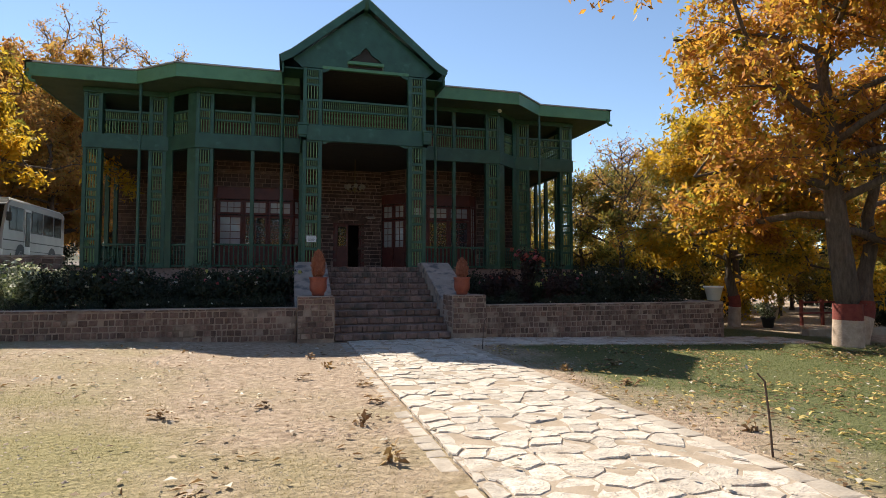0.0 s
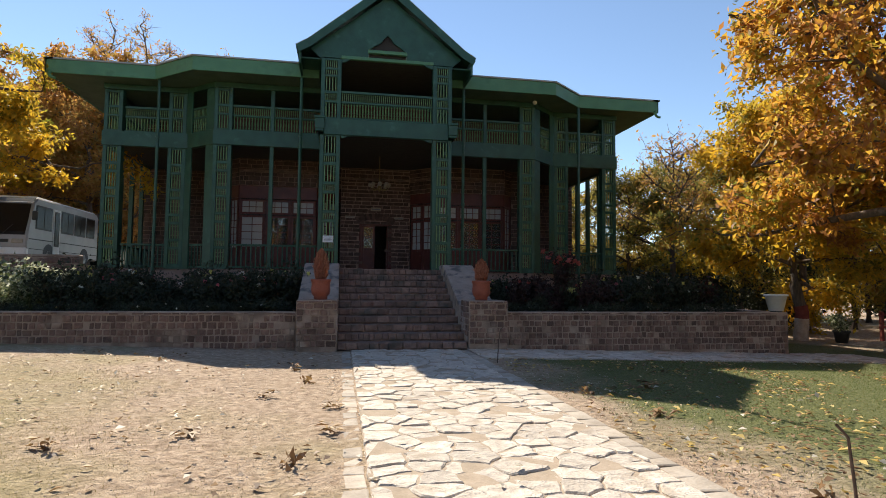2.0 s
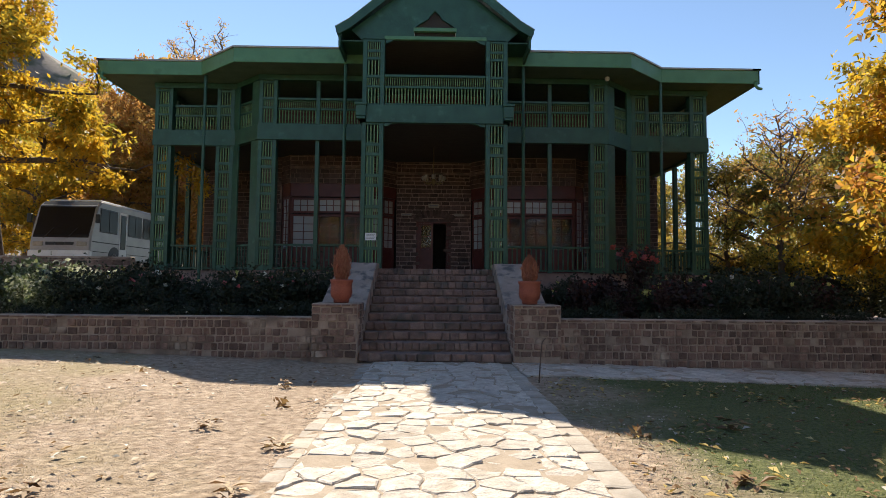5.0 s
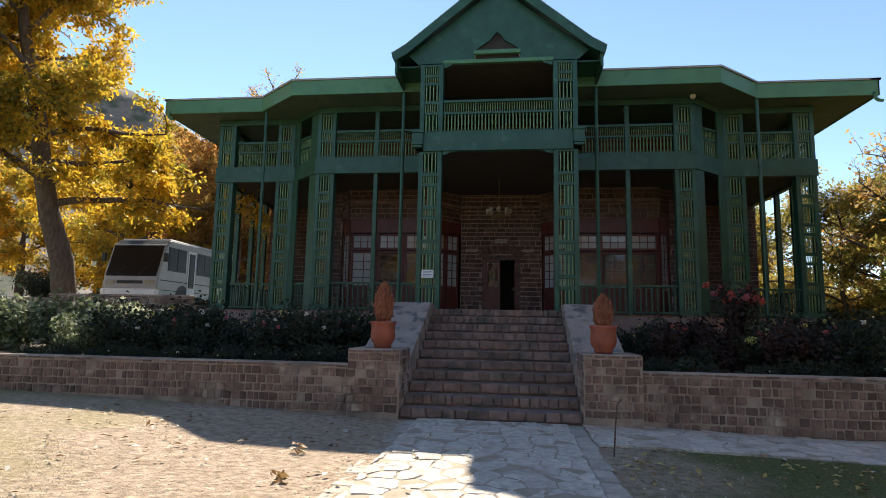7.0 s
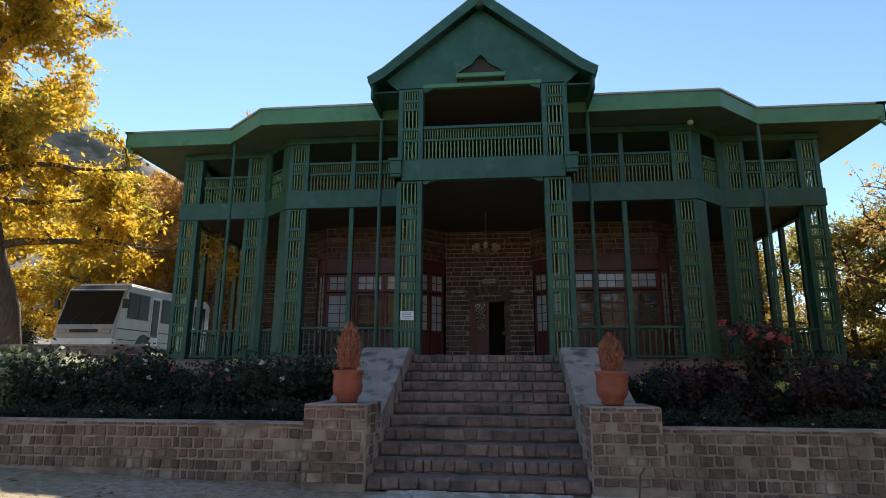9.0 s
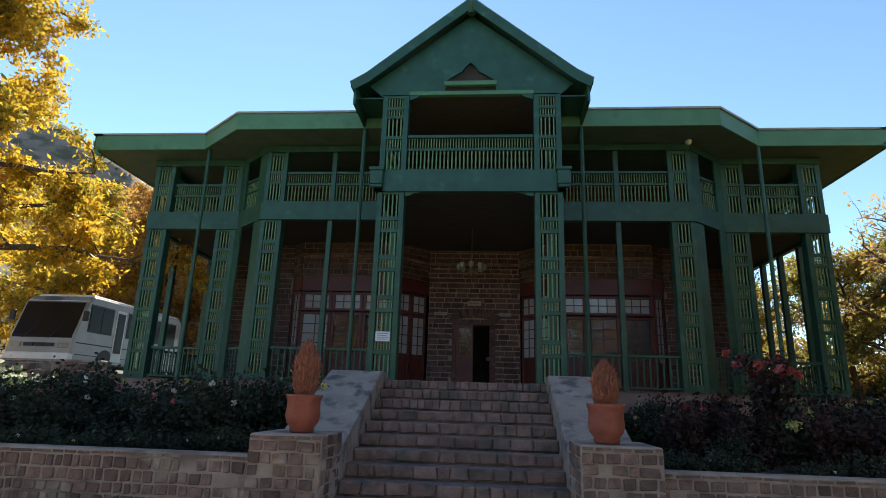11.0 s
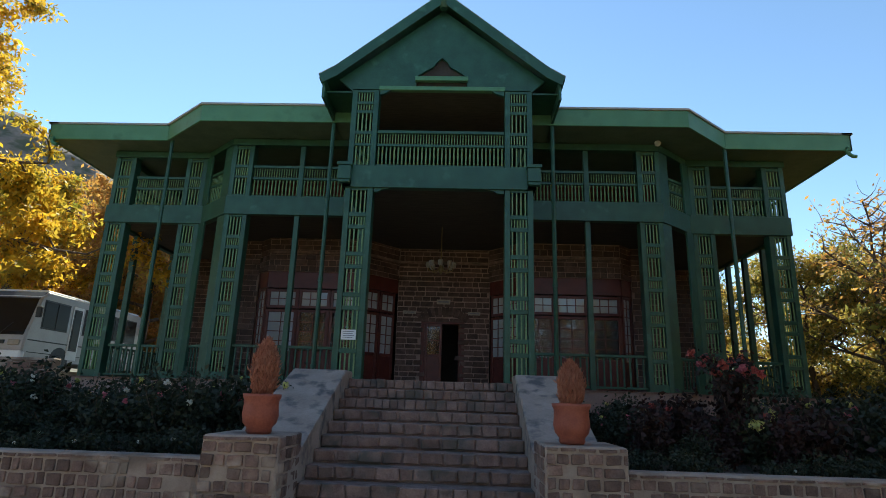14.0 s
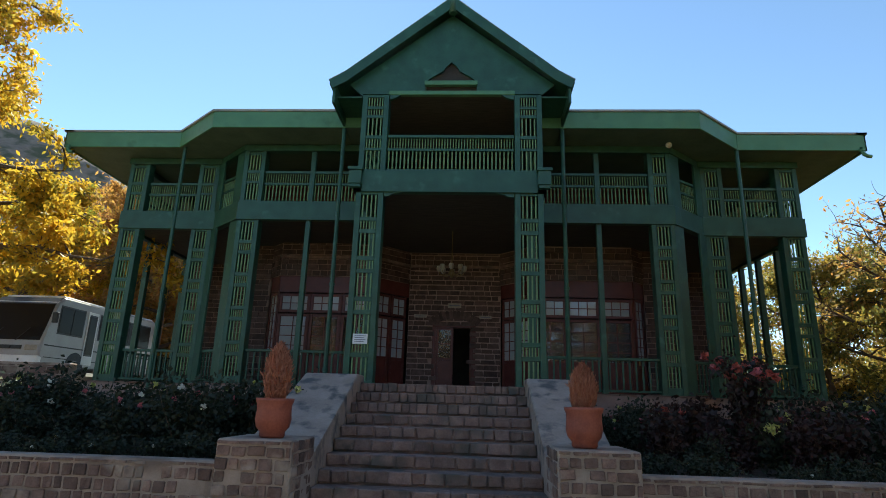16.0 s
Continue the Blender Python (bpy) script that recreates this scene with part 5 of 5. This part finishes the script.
# ---- rods in the lawn ----
for x, y, z, h, lx in ((1.75, -15.75, -0.02, 0.78, -0.1), (1.75, -7.5, -0.02, 0.72, 0.07)):
    bm = bmesh.new()
    limb(bm, [Vector((x, y, z)), Vector((x + lx * 0.3, y, z + h * 0.5)), Vector((x + lx * 0.7, y, z + h * 0.9)), Vector((x + lx * 1.5, y, z + h))], 0.011, 0.009, 6)
    solid("iron_rod", bm, IRON, "thin rusty rod standing in the lawn edge", "rod", kind="")

# ---- right background: low fence and kerbs ----
fence = thing("low_fence", "low rusty red garden fence beyond the trees", "fence", at=(0, 0, 0))
for k in range(9):
    bm = bmesh.new()
    x = 18 + k * 1.1
    box(bm, x - 0.05, x + 0.05, -1.05, -0.95, -0.4, 0.7)
    part("fence_post", bm, BAND, fence)
for z in (0.1, 0.55):
    bm = bmesh.new()
    box(bm, 17.9, 27, -1.03, -0.97, z, z + 0.07)
    part("fence_rail", bm, BAND, fence)
bm = bmesh.new()
box(bm, 14.2, 18.5, -4.8, -4.5, -0.6, -0.12)
solid("kerb_far", bm, KERB, "pale stone kerb beyond the lawn", "kerb", bevel=0.02)


# ---- flagstone path and paving ----
def cells(x0, x1, y0, y1, size, seed):
    """Irregular polygons that fill a rectangle, like broken flagstones."""
    rnd = random.Random(seed)
    seeds = []
    ny, nx = max(1, round((y1 - y0) / size)), max(1, round((x1 - x0) / (size * 1.15)))
    for j in range(-1, ny + 1):
        for i in range(-1, nx + 1):
            seeds.append((x0 + (x1 - x0) * (i + 0.5 + (0.5 if j % 2 else 0) * 0.6 + rnd.uniform(-0.4, 0.4)) / nx, y0 + (y1 - y0) * (j + 0.5 + rnd.uniform(-0.38, 0.38)) / ny))
    S = np.array(seeds)
    out = []
    for p in S:
        poly = [(x0, y0), (x1, y0), (x1, y1), (x0, y1)]
        d = ((S - p) ** 2).sum(1)
        for k in np.argsort(d)[1:22]:
            q = S[k]
            mx, my, nx_, ny_ = (p[0] + q[0]) / 2, (p[1] + q[1]) / 2, q[0] - p[0], q[1] - p[1]
            res = []
            for a, b in zip(poly, poly[1:] + poly[:1]):
                da, db = (a[0] - mx) * nx_ + (a[1] - my) * ny_, (b[0] - mx) * nx_ + (b[1] - my) * ny_
                if da <= 0:
                    res.append(a)
                if da * db < 0:
                    u = da / (da - db)
                    res.append((a[0] + (b[0] - a[0]) * u, a[1] + (b[1] - a[1]) * u))
            poly = res
            if len(poly) < 3:
                break
        if len(poly) >= 3:
            out.append(poly)
    return out


def flag_mesh(polys, zf, seed, centre=None):
    """Raised stones with chamfered uneven rims on the polygons."""
    rnd = random.Random(seed)
    V, F = [], []
    for poly in polys:
        cx, cy = sum(p[0] for p in poly) / len(poly), sum(p[1] for p in poly) / len(poly)
        fine = []
        for a, b in zip(poly, poly[1:] + poly[:1]):
            fine.append(a)
            cuts = int(math.dist(a, b) / 0.075)
            for c in range(1, cuts):
                u = (c + rnd.uniform(-0.25, 0.25)) / cuts
                fine.append((a[0] + (b[0] - a[0]) * u + rnd.uniform(-0.019, 0.019), a[1] + (b[1] - a[1]) * u + rnd.uniform(-0.019, 0.019)))
        n, o = len(fine), len(V)
        size = max(math.dist(p, (cx, cy)) for p in fine)
        k1, k2 = 1 - 0.012 / size, 1 - 0.03 / size
        tx, ty, hh = rnd.uniform(-0.011, 0.011), rnd.uniform(-0.011, 0.011), rnd.uniform(0.010, 0.03)
        ox, oy = centre or (0, 0)
        for k, z in ((k1, -0.03), (k1, None), (k2, "top")):
            for p in fine:
                x, y = cx + (p[0] - cx) * k, cy + (p[1] - cy) * k
                zz = zf(x, y) + (-0.03 if z == -0.03 else hh + tx * (x - cx) / size + ty * (y - cy) / size - (0.012 if z is None else 0) + rnd.uniform(-0.003, 0.003))
                V.append((x - ox, y - oy, zz))
        for r in (0, 1):
            for i in range(n):
                j = (i + 1) % n
                F.append((o + r * n + i, o + r * n + j, o + (r + 1) * n + j, o + (r + 1) * n + i))
        F.append(tuple(o + 2 * n + i for i in range(n)))
    me = bpy.data.meshes.new("flagstone")
    me.from_pydata(V, [], F)
    me.materials.append(FLAG)
    return me


def paved(name, label, x0, x1, y0, y1, size, seed, zf, near):
    p = thing(name, label, "path", kind="structure")
    bm = bmesh.new()
    nseg = 24
    for k in range(nseg):
        xa, xb = x0 + (x1 - x0) * k / nseg, x0 + (x1 - x0) * (k + 1) / nseg
        vs = [bm.verts.new((x, y, zf(x, y) + 0.012)) for x, y in ((xa, y0), (xb, y0), (xb, y1), (xa, y1))]
        bm.faces.new(vs)
    part("bedding", bm, JOINT, p)
    rest = []
    left = 290
    for k, poly in enumerate(cells(x0, x1, y0, y1, size, seed)):
        cy = sum(q[1] for q in poly) / len(poly)
        if near(cy) and left:
            left -= 1
            ob = new("flagstone", flag_mesh([poly], zf, seed + k))
            ob.parent = p
        else:
            rest.append(poly)
    if rest:
        ob = new("flagstones_far", flag_mesh(rest, zf, seed))
        ob.parent = p
        tagged(ob, kind="stuff")
    return p


flat = lambda x, y: 0.0
path = paved("path", "pale irregular flagstone path to the steps", -1.15, 1.36, -26, -5.36, 0.3, 21, flat, lambda y: y > -18.5)
kerb_mesh = [rough_block("kerb_stone", KERB, 200 + i) for i in range(4)]
rnd = random.Random(9)
for x, wd, up in ((1.48, 0.24, 0.012), (-1.26, 0.2, -0.012)):
    y = -26.0
    while y < -5.5:
        L = rnd.uniform(0.18, 0.42)
        piece("kerb_stone", rnd.choice(kerb_mesh), path, Matrix.Translation((x, y + L / 2, up - 0.05)) @ Matrix.Diagonal((wd * rnd.uniform(0.85, 1.05), L * 0.95, 0.1 + rnd.uniform(-0.012, 0.012), 1)))
        y += L
paved("pavement", "strip of flagstones along the garden wall", 1.62, 12.5, -6.9, -5.22, 0.4, 22, lambda x, y: ground_z(x, -6.0) + 0.0, lambda y: True)


# ---- grass, fallen leaves ----
def scatter(name, n, region, size, material, seed, label, category, up, slim, keep=lambda x, y, r: True, lying=False):
    rng = np.random.default_rng(seed)
    rr = random.Random(seed)
    P = []
    while len(P) < n:
        x, y = rr.uniform(*region[0]), rr.uniform(*region[1])
        if keep(x, y, rr.random()):
            P.append((x, y, max(ground_z(x, y), 0.035 if -1.15 < x < 1.36 else -1) + (0.015 if lying else -0.005)))
    me = leaves_mesh(name, np.array(P), size, material, seed, -up, slim, lying)
    return tagged(new(name, me), label, category, kind="stuff")


def lawn_keep(x, y, r):
    return r < 0.15 + 0.9 * max(0, min(1, (x - 2.2) / 3 + noise.noise((x * 0.6, y * 0.6, 1)) * 0.9))


scatter("lawn_grass", 110000, ((1.7, 14), (-20, -7.0)), 0.034, GRASS, 61, "short green lawn grass", "grass", 1.4, 0.13, lawn_keep)
scatter("dry_grass", 45000, ((-9, -1.6), (-19, -7)), 0.024, STRAW, 62, "sparse dry grass on dusty ground", "grass", 2.0, 0.16,
        lambda x, y, r: r < 0.9 * max(0, min(1, (-x - 3) * 0.2 + (-y - 11) * 0.12 + noise.noise((x * 0.6, y * 0.6, 1)) * 0.8)))
lk = lambda x, y, r: r < 0.35 + noise.noise((x * 0.7, y * 0.7, 9)) * 1.2
scatter("fallen_leaves", 3200, ((1.7, 14), (-18, -7.0)), 0.078, LITTER, 63, "scattered dry brown fallen leaves", "leaves", 0.0, 0.5, lk, True)
scatter("fallen_leaves", 900, ((-11, -1.3), (-19, -6.0)), 0.085, LITTER, 64, "scattered dry brown fallen leaves", "leaves", 0.0, 0.5, lk, True)
scatter("fallen_leaves", 420, ((-11, 12), (-19, -6.5)), 0.09, LITTER_PALE, 65, "bleached pale fallen leaves", "leaves", 0.0, 0.55, lk, True)
scatter("fallen_leaves", 900, ((1.7, 13), (-17, -7.0)), 0.1, LITTER_GOLD, 66, "fresh yellow fallen leaves on the lawn", "leaves", 0.0, 0.5, lk, True)


def grit(name, n, region, seed, label, keep):
    """Small angular stones strewn on bare earth, joined."""
    rr = random.Random(seed)
    V, F = [], []
    while len(V) < 5 * n:
        x, y = rr.uniform(*region[0]), rr.uniform(*region[1])
        if not keep(x, y, rr.random()):
            continue
        r, z, o = rr.uniform(0.008, 0.02) * (2.2 if rr.random() < 0.05 else 1), ground_z(x, y) - 0.018, len(V)
        a0 = rr.uniform(0, 6.28)
        for k in range(4):
            q = r * rr.uniform(0.7, 1.3)
            V.append((x + q * math.cos(a0 + k * 1.57), y + q * math.sin(a0 + k * 1.57), z))
        V.append((x + rr.uniform(-0.4, 0.4) * r, y + rr.uniform(-0.4, 0.4) * r, z + 0.005 + r * rr.uniform(0.25, 0.5)))
        F += [(o, o + 1, o + 4), (o + 1, o + 2, o + 4), (o + 2, o + 3, o + 4), (o + 3, o, o + 4)]
    me = bpy.data.meshes.new(name)
    me.from_pydata(V, [], F)
    me.materials.append(GRIT)
    return tagged(new(name, me), label, "gravel", kind="stuff")


grit("loose_grit", 7000, ((-11, -1.38), (-19.5, -5.6)), 67, "small loose stones and clods on dusty earth", lambda x, y, r: r < 0.45 + noise.noise((x * 0.8, y * 0.8, 4)))
grit("loose_grit", 1200, ((1.66, 3.6), (-19, -7)), 68, "small loose stones on the worn lawn edge", lambda x, y, r: r < 0.9 - (x - 1.6) * 0.4)
# curled clusters of dead walnut leaves on the dirt
def cluster(x, y, k):
    rng = np.random.default_rng(500 + k)
    P = rng.normal(0, 0.04, (16, 3)) + np.array([x, y, ground_z(x, y) + 0.03])
    P[:, 2] = np.maximum(P[:, 2], ground_z(x, y) + 0.005)
    tagged(new("dead_leaf", leaves_mesh("dead_leaf", P, 0.13, LITTER, 700 + k, 0.0, 0.4, k % 3 > 0)), "curled cluster of dead brown leaves", "leaves", "leaf clusters")


for k, (x, y) in enumerate(((-1.8, -13.6), (-1.45, -11.3), (-2.9, -12.6), (-1.9, -9.4), (-2.4, -10.6), (-4.0, -13.0), (-1.7, -15.0), (-2.2, -8.2), (-1.5, -12.5), (2.3, -14.9), (2.6, -12.2), (3.4, -10.4), (2.2, -10.8), (-3.3, -15.6))):
    cluster(x, y, k)
